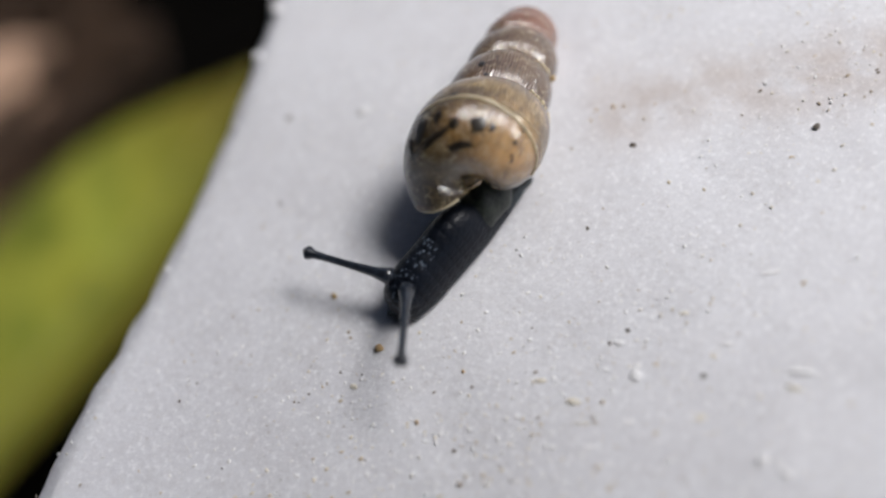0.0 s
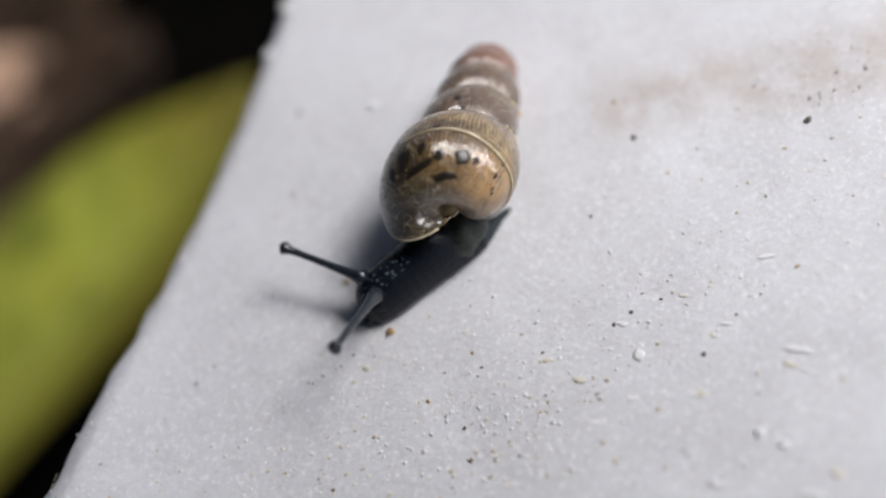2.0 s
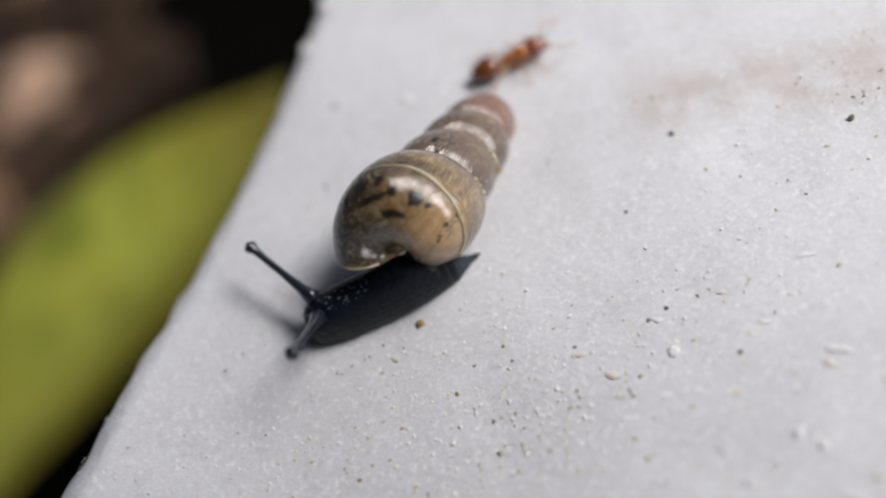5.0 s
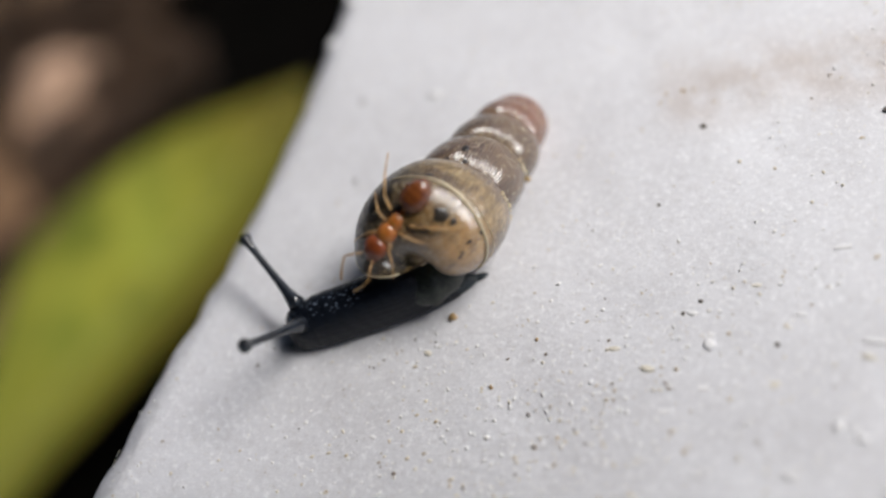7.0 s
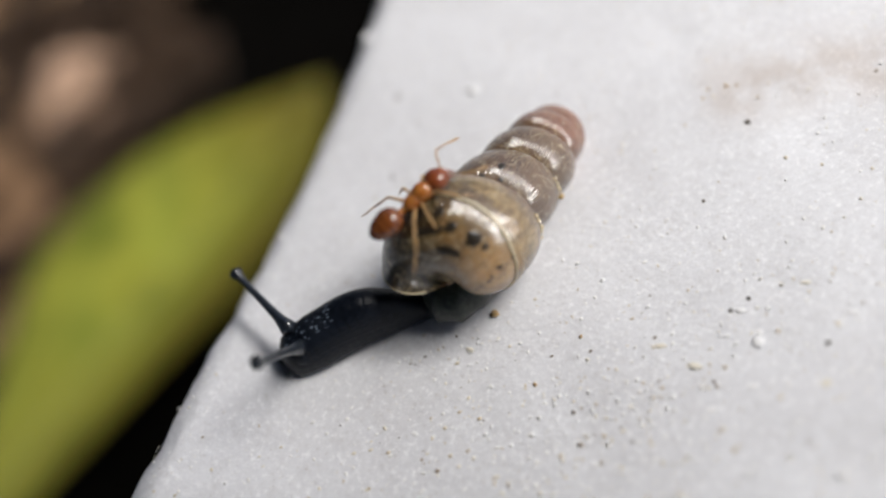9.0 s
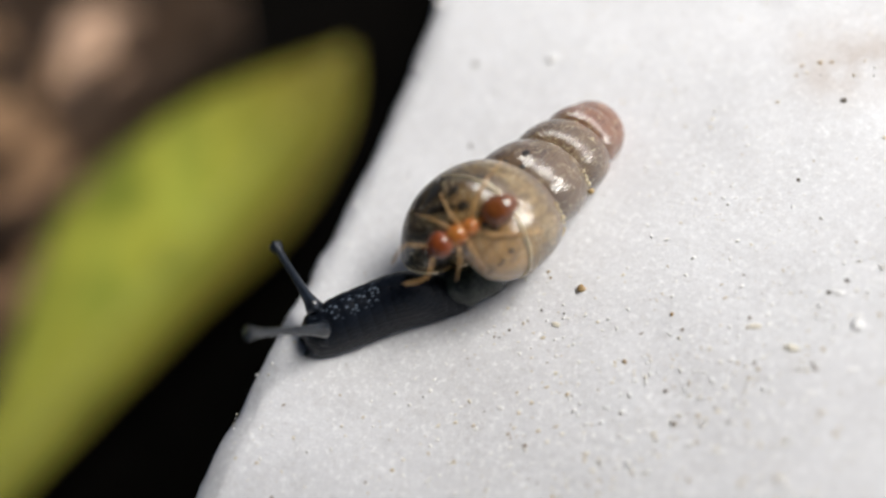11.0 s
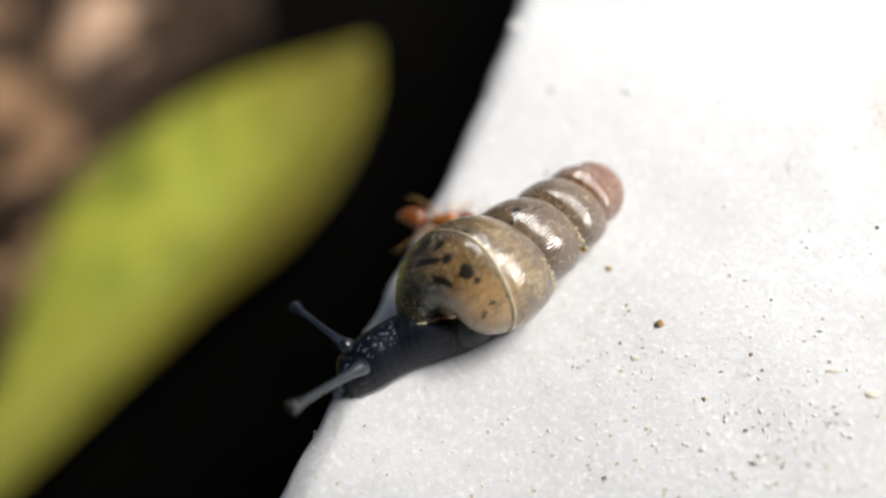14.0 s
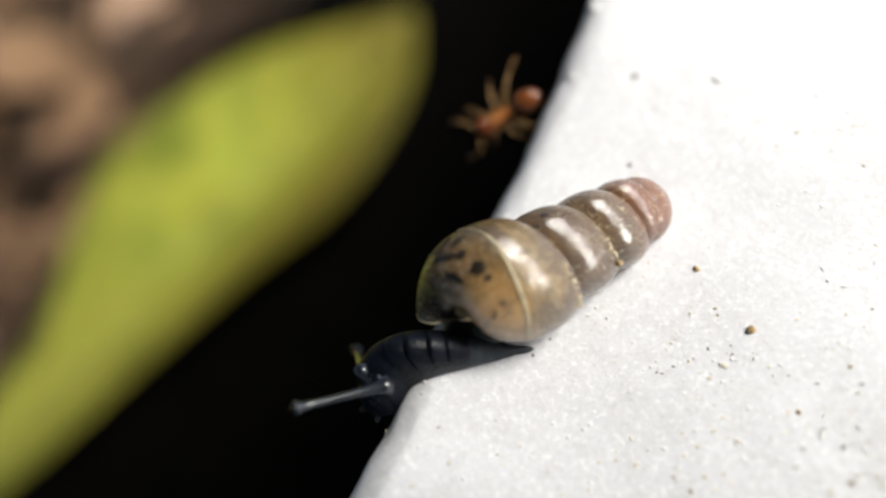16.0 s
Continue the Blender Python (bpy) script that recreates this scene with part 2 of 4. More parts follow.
AMBER = plain_material("amber_cuticle", (0.30, 0.09, 0.018), (0.46, 0.17, 0.035), 3.0, 0.25, Coat_Weight=0.4, Subsurface_Weight=0.2, Subsurface_Scale=0.0002)
def banded_material():
    m, nt, b = material("red_brown_cuticle", 0.2, Coat_Weight=0.6, Coat_Roughness=0.08)
    at = coords(nt)
    sep = nt.nodes.new("ShaderNodeSeparateXYZ")
    nt.links.new(at, sep.inputs[0])
    n = noise_tex(nt, at, 2.0, 5, 0.6)
    colour = ramp(nt, n, (0.3, (0.13, 0.036, 0.010)), (0.7, (0.24, 0.075, 0.020)))
    band = calc(nt, "SINE", calc(nt, "ADD", calc(nt, "MULTIPLY", sep.outputs[1], 26.0), calc(nt, "MULTIPLY", n, 1.2)))
    colour = mix(nt, calc(nt, "MULTIPLY", fade(nt, band, 0.45, 1.0), 0.6), colour, (0.05, 0.014, 0.006))
    nt.links.new(colour, b.inputs["Base Color"])
    return m


GASTER = banded_material()
HEADRED = plain_material("rust_cuticle", (0.16, 0.035, 0.012), (0.28, 0.07, 0.02), 4.0, 0.25, Coat_Weight=0.4)
LEGS = plain_material("straw_cuticle", (0.38, 0.20, 0.07), (0.56, 0.35, 0.15), 4.0, 0.3)


def leaf_material(name, a, b_, c, vein, base=None):
    m, nt, b = material(name, 0.65, Specular_IOR_Level=0.15)
    at = coords(nt)
    big = noise_tex(nt, at, 0.075, 4)
    small = noise_tex(nt, at, 0.5, 4)
    colour = ramp(nt, big, (0.32, a), (0.5, b_), (0.68, c))
    colour = mix(nt, calc(nt, "MULTIPLY", fade(nt, small, 0.5, 0.75), 0.35), colour, vein)
    sep = nt.nodes.new("ShaderNodeSeparateXYZ")
    nt.links.new(at, sep.inputs[0])
    if base:
        patch = noise_tex(nt, at, 0.14, 4, 0.6)
        colour = mix(nt, calc(nt, "MULTIPLY", fade(nt, patch, 0.46, 0.66), 0.6), colour, (0.12, 0.16, 0.022))
        # yellower towards the stalk
        colour = mix(nt, calc(nt, "MULTIPLY", calc(nt, "SUBTRACT", 1.0, fade(nt, calc(nt, "MULTIPLY_ADD", small, 24.0, sep.outputs[1]), 30.0, 66.0)), 0.8), colour, base)
    # withered margin on one side
    rim = fade(nt, calc(nt, "MULTIPLY_ADD", big, 9.0, sep.outputs[0]), 5.0, 14.0)
    tip = fade(nt, calc(nt, "MULTIPLY_ADD", big, 16.0, sep.outputs[1]), 70.0, 97.0)
    colour = mix(nt, calc(nt, "MULTIPLY", calc(nt, "MAXIMUM", rim, tip), 0.88), colour, vein)
    nt.links.new(colour, b.inputs["Base Color"])
    bumpy(nt, b, small, 0.4, 0.3)
    return m


LEAF = leaf_material("yellow_green_leaf", (0.14, 0.165, 0.022), (0.33, 0.335, 0.046), (0.20, 0.27, 0.045), (0.115, 0.088, 0.012), (0.37, 0.37, 0.062))
RIB = plain_material("leaf_rib", (0.28, 0.26, 0.05), (0.36, 0.34, 0.09), 0.3, 0.5)
# the darkest one is toned down for the shade beside the slab
DEAD = [leaf_material("dead_leaf_tan", (0.31, 0.20, 0.14), (0.43, 0.285, 0.20), (0.36, 0.25, 0.17), (0.16, 0.09, 0.055)),
        leaf_material("dead_leaf_brown", (0.18, 0.105, 0.06), (0.29, 0.175, 0.10), (0.34, 0.215, 0.125), (0.07, 0.045, 0.025)),
        leaf_material("dead_leaf_shaded", (0.026, 0.016, 0.011), (0.044, 0.027, 0.017), (0.058, 0.035, 0.022), (0.02, 0.013, 0.008))]


# ---- building helpers (millimetres) ----
def part(name, bm, mat, parent=None, label="", smooth=True):
    me = bpy.data.meshes.new(name)
    bmesh.ops.recalc_face_normals(bm, faces=bm.faces)
    bmesh.ops.scale(bm, vec=(MM, MM, MM), verts=bm.verts)
    for f in bm.faces:
        f.smooth = smooth
    bm.to_mesh(me)
    bm.free()
    me.materials.append(mat)
    ob = new(name, me)
    ob.parent = parent
    return tagged(ob, label)


def at(ob, x, y, z, rx=0, ry=0, rz=0):
    ob.matrix_basis = pose(x * MM, y * MM, z * MM, rx, ry, rz)
    return ob


def grid_faces(bm, rows, closed=False):
    """Faces between rows of vertices; closed joins each row's end to its start."""
    for r0, r1 in zip(rows, rows[1:]):
        n = len(r0)
        for i in range(n if closed else n - 1):
            j = (i + 1) % n
            bm.faces.new((r0[i], r0[j], r1[j], r1[i]))


def ring_tube(bm, centres, radii, sides=10, squash=1.0):
    """A tube through the centres with rounded, closed ends."""
    pts = [Vector(c) for c in centres]
    rows = []
    radii = [float(r) for r in radii]
    for i, (p, r) in enumerate(zip(pts, radii)):
        d = (pts[min(i + 1, len(pts) - 1)] - pts[max(i - 1, 0)]).normalized()
        side = d.cross(Vector((0, 0, 1)) if abs(d.z) < 0.9 else Vector((1, 0, 0))).normalized()
        up = side.cross(d)
        rows.append([bm.verts.new(p + r * (math.cos(a) * side + squash * math.sin(a) * up)) for a in [math.tau * k / sides for k in range(sides)]])
    grid_faces(bm, rows, True)
    for row, p, q in ((rows[0], pts[0], pts[1]), (rows[-1], pts[-1], pts[-2])):
        tip = bm.verts.new(p + (p - q).normalized() * radii[0 if row is rows[0] else -1] * 0.6)
        for i in range(sides):
            bm.faces.new((row[i], row[(i + 1) % sides], tip))
    return bm


def ball(bm, centre, radii, turn=(0, 0, 0), u=16, v=12, shape=None):
    made = bmesh.ops.create_uvsphere(bm, u_segments=u, v_segments=v, radius=1.0)["verts"]
    m = pose(*centre, *turn) @ Matrix.Diagonal((*radii, 1))
    for w in made:
        co = w.co.copy()
        if shape:
            co = shape(co)
        w.co = m @ co
    return made


# ---- stone ----
# s runs along the edge, d across it and outwards
EDGE, OUT = Vector((0.731, 0.682, 0)), Vector((-0.682, 0.731, 0))
ROUND, FLAT, DEEP = 1.3, 9.85, 57.0
# along the edge: where the flat top ends, and how far the top has risen there
ALONG = np.array([-27, -18, -12, -9, -6, 0, 6, 12, 24.0])
ENDS = np.array([9.22, 9.32, 9.39, 9.62, 9.83, 10.07, 10.45, 11.29, 13.07])
RISE = np.array([0.3, 1.44, 1.73, 1.25, 0.7, 0.32, 0.32, 0.33, 0.15])


def smooth_at(x, xs, ys):
    """A smooth curve through a short table."""
    i = int(np.clip(np.searchsorted(xs, x) - 1, 0, len(xs) - 2))
    slope = np.gradient(np.asarray(ys, float), np.asarray(xs, float), axis=0)
    h = xs[i + 1] - xs[i]
    u = (x - xs[i]) / h
    return ((1 + 2 * u) * (1 - u) ** 2 * ys[i] + u * (1 - u) ** 2 * h * slope[i] + u * u * (3 - 2 * u) * ys[i + 1] + u * u * (u - 1) * h * slope[i + 1])


def flat_end(s):
    return smooth_at(min(max(s, -27), 24), ALONG, ENDS)


def swell(s, d, end):
    """The top swells towards the edge."""
    return smooth_at(min(max(s, -27), 24), ALONG, RISE) * min(max((d + 1) / (end + 1), 0.0), 1.0) ** 2


def stone_height(x, y):
    """Height of the stone's skin over the plan, without its fine relief."""
    p = Vector((x, y, 0))
    s, d = p.dot(EDGE), p.dot(OUT)
    end = flat_end(s)
    low = swell(s, min(d, end), end)
    over = d - end
    if over <= 0:
        return low
    over = min(over, ROUND * 0.98)
    return math.sqrt(ROUND * ROUND - over * over) - ROUND + low


def build_stone():
    bm = bmesh.new()
    near = np.arange(-27, 27.01, 0.36)
    far = np.array([28, 30, 34, 40, 50, 65, 90.0])
    ss = np.concatenate([-far[::-1], near, far])
    ds = np.concatenate([-np.array([120, 80, 55, 40, 32, 28.0]), np.arange(-26, FLAT - 0.1, 0.36)])
    arc = np.linspace(0, 90, 18)
    rows = []
    for s in ss:
        base = flat_end(s)
        row = []
        for d in ds:
            q = d if d < 0 else d * base / FLAT
            p = EDGE * s + OUT * q + Vector((0, 0, swell(s, q, base)))
            n = 0.05 * noise.noise(p * 0.5) + 0.025 * noise.noise(p * 1.7 + Vector((9, 0, 0)))
            row.append((p, n, Vector((0, 0, 1))))
        for a in arc:
            out = OUT * math.sin(radians(a)) + Vector((0, 0, math.cos(radians(a))))
            p = EDGE * s + OUT * base + Vector((0, 0, -ROUND + swell(s, base, base))) + out * ROUND
            chip = noise.noise(p * 0.55 + Vector((0, 5, 0)))
            n = 0.05 * noise.noise(p * 0.5) + 0.06 * noise.noise(p * 1.9) + 0.16 * chip * math.sin(radians(a))
            row.append((p, n, out))
        for z in (-3.0, -5.0, -9.0, -14, -22, -32, -44, -DEEP - 3):
            p = EDGE * s + OUT * (base + ROUND) + Vector((0, 0, z))
            row.append((p, 0.35 * noise.noise(p * 0.3), OUT))
        rows.append([bm.verts.new(p + n * k) for p, k, n in row])
    grid_faces(bm, rows)
    # far sides and the underside close the block
    a, b = rows[0], rows[-1]
    low = [bm.verts.new((r[0].co.x, r[0].co.y, -DEEP - 3)) for r in (a, b)]
    bm.faces.new([*a, low[0]])
    bm.faces.new([*b, low[1]])
    bm.faces.new([*[r[0] for r in rows], low[1], low[0]])
    bm.faces.new([*[r[-1] for r in rows], low[1], low[0]])
    slab = part("stone_slab", bm, STONE)
    tagged(slab, "white-grey rough plaster stone slab with a rounded edge", "stone", kind="structure")


build_stone()


def build_ground():
    bm = bmesh.new()
    xs = np.concatenate([-np.array([400000, 60000, 8000, 1500, 500, 250.0]), np.arange(-160, 161, 5.0), [250, 500, 1500, 8000, 60000, 400000]])
    rows = []
    for x in xs:
        rows.append([bm.verts.new((x, y, -DEEP + (2.2 * noise.noise(Vector((x, y, 0)) * 0.05) + 0.9 * noise.noise(Vector((x, y, 3)) * 0.21) if abs(x) < 300 and abs(y) < 300 else 0))) for y in xs])
    grid_faces(bm, rows)
    tagged(part("ground", bm, SHADE_BLACK), "soil far below the slab, blackened to read as deep shade", "ground", kind="structure")


build_ground()


def build_shade_blocker():
    """Unseen blocker added high above; its edge leaves the slab half in soft shade."""
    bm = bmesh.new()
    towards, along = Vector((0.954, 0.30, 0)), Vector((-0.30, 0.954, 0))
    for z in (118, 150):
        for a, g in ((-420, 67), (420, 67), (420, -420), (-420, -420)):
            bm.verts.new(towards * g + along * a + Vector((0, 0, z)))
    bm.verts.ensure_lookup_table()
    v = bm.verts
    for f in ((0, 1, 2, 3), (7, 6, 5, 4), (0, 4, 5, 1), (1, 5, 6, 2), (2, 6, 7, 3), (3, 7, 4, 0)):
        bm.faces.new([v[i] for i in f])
    tagged(part("shade_blocker", bm, SHADE_BLACK, smooth=False), "unseen dark board added above the slab to shade it", "wall", kind="structure")


build_shade_blocker()


# ---- grit on the stone ----
def lump(bm, x, y, size, rng, sunk=0.25):
    z = stone_height(x, y)
    v = bmesh.ops.create_icosphere(bm, subdivisions=1, radius=size)["verts"]
    flat = rng.uniform(0.5, 0.9)
    for w in v:
        w.co = Vector((w.co.x * rng.uniform(0.7, 1.2) + x, w.co.y * rng.uniform(0.7, 1.2) + y, w.co.z * flat + z + size * (flat - sunk)))


def build_grit():
    rng = random.Random(4)
    verts, faces = [], []
    bm = bmesh.new()
    bmesh.ops.create_icosphere(bm, subdivisions=1, radius=1.0)
    bm.verts.ensure_lookup_table()
    unit = [v.co.copy() for v in bm.verts]
    tris = [[v.index for v in f.verts] for f in bm.faces]
    bm.free()
    for i in range(10800):
        s, d = rng.uniform(-26, 16), rng.uniform(-20, 10.5)
        p = EDGE * s + OUT * d
        # grit gathers in the hollows of the nearer part
        if i < 9700 and noise.noise(p * 0.22) + 0.45 * noise.noise(p * 0.8) < rng.uniform(-0.55, 0.55):
            continue
        size = 0.018 + 0.05 * rng.random() ** 3
        if i >= 9700:
            # a drift of coarser grit along the near part
            p = Vector((rng.gauss(-4.5, 6.0), rng.gauss(-7.6, 2.6), 0))
            size *= 1.25
        if i >= 10500:
            # pale crumbs of plaster and sand beside the track
            p = Vector((rng.gauss(-5.6, 2.6), rng.gauss(-2.9, 1.9), 0))
            size = rng.uniform(0.025, 0.06)
        if i >= 10580:
            p = Vector((rng.gauss(-5.0, 4.5), rng.gauss(-7.8, 1.7), 0))
            size = rng.uniform(0.03, 0.08)
        z = stone_height(p.x, p.y)
        k = len(verts)
        flat, sx = rng.uniform(0.3, 0.8), rng.uniform(0.65, 1.5)
        for u in unit:
            verts.append((p.x + u.x * size * sx * rng.uniform(0.6, 1.35), p.y + u.y * size / sx * rng.uniform(0.6, 1.35), z + size * 0.3 + u.z * size * flat))
        faces += [[k + i for i in t] for t in tris]
    me = bpy.data.meshes.new("grit")
    me.from_pydata([(x * MM, y * MM, z * MM) for x, y, z in verts], [], faces)
    me.materials.append(GRIT)
    tagged(new("grit", me), "fine pale and dark grit strewn over the white stone", "grit", kind="stuff")


build_grit()


CRUMB = plain_material("brown_crumb", (0.24, 0.145, 0.065), (0.50, 0.35, 0.16), 3.0, 0.7, 0.02)
STRAW = plain_material("tan_crumb", (0.40, 0.27, 0.12), (0.58, 0.43, 0.22), 5.0, 0.7, 0.02)
DARK = plain_material("dark_crumb", (0.08, 0.068, 0.056), (0.18, 0.155, 0.13), 5.0, 0.7, 0.02)
SCAB = plain_material("yellowed_plaster", (0.60, 0.55, 0.45), (0.78, 0.74, 0.66), 5.0, 0.8, 0.02)
CHALK = plain_material("chalk_flake", (0.70, 0.69, 0.70), (0.84, 0.83, 0.83), 5.0, 0.8, 0.02)


def build_crumb(name, label, mat, x, y, size, flat, seed, stretch=1.0, turn=None):
    """An angular crumb, half sunk among the grains."""
    bm = bmesh.new()
    bmesh.ops.create_icosphere(bm, subdivisions=2, radius=size)
    for v in bm.verts:
        n = 1 + 0.45 * noise.noise(v.co * (1.3 / size) + Vector((seed * 3.7, 0, 0)))
        v.co = Vector((v.co.x * n * stretch, v.co.y * n * 0.8, v.co.z * n * flat))
    at(tagged(part(name, bm, mat, smooth=size > 0.15), label, "crumb", "crumbs on the stone"), x, y, stone_height(x, y) + size * flat * 0.6, 0, 0, seed * 47 if turn is None else turn)


for i, (x, y, size) in enumerate(((-3.65, -2.16, 0.16), (-1.5, -4.46, 0.07), (-3.65, -5.17, 0.08))):
    build_crumb("soil_crumb", "small brown soil crumb on the white stone", CRUMB, x, y, size, 0.8, i)
for i, (x, y, size) in enumerate(((-4.25, 0.57, 0.12), (8.07, 1.5, 0.08), (7.5, 1.75, 0.06), (7.1, 1.5, 0.05), (8.4, 1.3, 0.05))):
    build_crumb("tan_crumb", "small straw-tan crumb on the white stone", STRAW, x, y, size, 0.7, 10 + i)
for i, (x, y, size) in enumerate(((7.74, -0.33, 0.12), (13.04, -3.36, 0.14), (4.67, -2.25, 0.08), (-4.56, 5.38, 0.09), (-2.71, 8.95, 0.12), (4.91, -8.62, 0.09), (3.09, -6.21, 0.08), (3.81, -6.14, 0.08))):
    build_crumb("dark_crumb", "dark speck of dirt on the white stone", DARK, x, y, size, 0.45, 30 + i)
for i, (x, y, size) in enumerate(((4.86, -11.57, 0.20), (3.19, -7.53, 0.22), (-13.7, 0.83, 0.18), (0.08, 7.33, 0.26), (3.4, -7.3, 0.13), (5.2, -11.9, 0.11))):
    build_crumb("chalk_flake", "white chalky flake on the stone", CHALK, x, y, size, 0.16, 50 + i)
# thin raised scabs of plaster, drawn out in one direction
for i, (x, y, size, stretch) in enumerate(((7.37, -10.0, 0.13, 3.2), (6.9, -10.3, 0.10, 2.5), (5.18, -12.21, 0.16, 1.3), (6.14, -8.16, 0.09, 2.2), (4.11, -9.63, 0.10, 1.8), (4.97, -13.8, 0.12, 3.4), (2.81, -12.13, 0.14, 1.7),
                                           (5.94, -13.66, 0.14, 1.4), (2.2, -8.68, 0.11, 1.6), (3.89, -9.6, 0.08, 2.4), (1.1, -7.24, 0.14, 1.7), (-1.49, -10.54, 0.12, 2.0), (3.35, -6.36, 0.13, 1.5), (0.55, -6.1, 0.11, 1.8),
                                           (0.76, -8.72, 0.10, 2.2), (-3.23, -8.46, 0.10, 1.5), (-5.02, -2.9, 0.12, 1.3), (-7.99, -4.67, 0.10, 1.4), (8.6, -6.9, 0.10, 2.8), (5.6, -6.6, 0.08, 2.2))):
    build_crumb("plaster_scab", "thin raised scab of pale plaster on the stone", SCAB if i % 3 == 1 else CHALK, x, y, size, 0.3, 90 + i, stretch, -38 + 14 * math.sin(5 * i))
# knobs of plaster that stand out on the rim
for i, (s, over, size) in enumerate(((6.9, 0.7, 0.3), (9.5, 0.65, 0.36), (3.4, 0.5, 0.16), (-3.4, 0.5, 0.15), (12.6, 0.6, 0.25))):
    p = EDGE * s + OUT * (flat_end(s) + over)
    build_crumb("plaster_lump", "white lump of plaster on the slab's rim", CHALK, p.x, p.y, size, 0.6, 70 + i)


# ---- snail ----
N_WHORLS, LIP = 4.3, 4.25
WHORLS = np.array([0, 0.95, 1.95, 2.95, 3.95, 4.3])
OUTER = np.array([0.756, 1.391, 1.619, 1.82, 2.348, 2.643])
AXIAL = np.array([5.71, 5.204, 3.817, 2.013, -0.213, -1.045])
TALL = np.array([0.595, 0.847, 1.139, 1.478, 1.812, 2.051])


def shell_point(w, psi, lift=0.0):
    """A point of the coiled tube: w whorls from the apex, psi round the tube (0 outwards, 90 towards the apex)."""
    r, z, b = (smooth_at(w, WHORLS, t) for t in (OUTER, AXIAL, TALL))
    a = 0.62 * r
    al = math.pi + math.tau * (N_WHORLS - w)
    cp, sp = math.cos(radians(psi)), math.sin(radians(psi))
    if sp > 0 and cp > 0:
        cp = cp ** 0.62
    out = (r - a) + (a + lift) * cp
    if sp < 0:
        # the base swells away from the mouth
        b *= 1 + 0.26 * math.exp(-((w - 3.64) / 0.27) ** 2)
    return Vector((out * math.cos(al), out * math.sin(al), z + (b + lift) * sp))


def build_shell(snail):
    bm = bmesh.new()
    sides = 36
    rows = []
    steps = int(LIP * 48)
    for i in range(steps + 1):
        w = LIP * i / steps
        rows.append([bm.verts.new(shell_point(w, 360 * k / sides)) for k in range(sides)])
    # the lip turns back into the mouth
    rows.append([bm.verts.new(shell_point(LIP + 0.004, 360 * k / sides, -0.06)) for k in range(sides)])
    rows += [[bm.verts.new(shell_point(LIP - 0.1 * j, 360 * k / sides, -0.09)) for k in range(sides)] for j in (1, 2, 3)]
    grid_faces(bm, rows, True)
    bm.faces.new(rows[0])
    ball(bm, (0, 0, 5.72), (1.24, 1.24, 1.17), u=32, v=22)
    shell = part("shell", bm, SHELL, snail, "glossy translucent golden-brown spiral shell")
    # soft flesh that fills the mouth
    bm = bmesh.new()
    rings = [[bm.verts.new(shell_point(LIP - 0.03 + 0.012 * j, 360 * k / sides, -0.07 - 0.3 * j)) for k in range(sides)] for j in range(3)]
    grid_faces(bm, rings, True)
    bm.faces.new(rings[-1])
    part("mouth_flesh", bm, MANTLE, shell, "dark olive flesh filling the shell mouth")
    # twisted column at the centre of the base
    bm = bmesh.new()
    ball(bm, (0.06, 0.0, -1.60), (0.40, 0.40, 0.42), u=20, v=14, shape=lambda q: q * (1 + 0.06 * math.sin(5 * q.x + 3 * q.z)))
    part("columella", bm, COLUMELLA, shell, "amber column closing the centre of the base")
    # pale thread that runs down over the last whorl, and a finer one beside it
    thread_w = np.array([3.6, 3.68, 3.73, 3.78, 3.83, 3.9, 3.95, 4.0, 4.08])
    thread_psi = np.array([-34, -26, -21, -17, -12, -4, -1, -1, -4.0])
    thread_r = np.array([0.012, 0.035, 0.05, 0.06, 0.07, 0.07, 0.055, 0.03, 0.01])
    for name, label, off, thick in (("keel_thread", "pale raised thread round the last whorl", 0.0, 0.85), ("growth_line", "fine pale growth line", 7.0, 0.22)):
        bm = bmesh.new()
        ws = np.linspace(3.62, 4.06 if off == 0 else 3.86, 60)
        row = [shell_point(w, smooth_at(w, thread_w, thread_psi) + off * (1 + 0.4 * math.sin(9 * w)), 0.012) for w in ws]
        ring_tube(bm, row, [max(0.006, thick * smooth_at(w, thread_w, thread_r) * (1 + 0.35 * noise.noise(Vector((40 * w, 0, 0))))) for w in ws], 6)
        part(name, bm, VARIX, shell, label)
    bm = bmesh.new()
    row = [shell_point(LIP - 0.002, psi, -0.02) for psi in range(-125, 45, 5)]
    ring_tube(bm, row, [0.03] * len(row), 6)
    part("lip_rim", bm, VARIX, shell, "thin pale rim of the shell mouth")
    # a tan crumb caught in the groove
    bm = bmesh.new()
    c = shell_point(2.683, 45, 0.08)
    ball(bm, tuple(c), (0.14, 0.09, 0.11), (20, 30, 0), u=8, v=6, shape=lambda q: q * (1 + 0.35 * noise.noise(q * 2.3)))
    part("tan_fleck", bm, STRAW, shell, "tan crumb stuck in the groove")
    # chalky crust along the groove on the open side
    rng = random.Random(8)
    bm = bmesh.new()
    for k in range(46):
        c = shell_point(rng.uniform(3.62, 3.80) - (1 if k > 32 else 0), rng.uniform(41, 50), 0.02)
        size = rng.uniform(0.02, 0.055)
        ball(bm, tuple(c), (size * rng.uniform(0.6, 1.6), size, size * rng.uniform(0.6, 1.3)), (rng.uniform(0, 90), 0, rng.uniform(0, 90)), u=6, v=4)
    part("groove_crust", bm, VARIX, shell, "pale chalky crumbs along the groove", smooth=False)
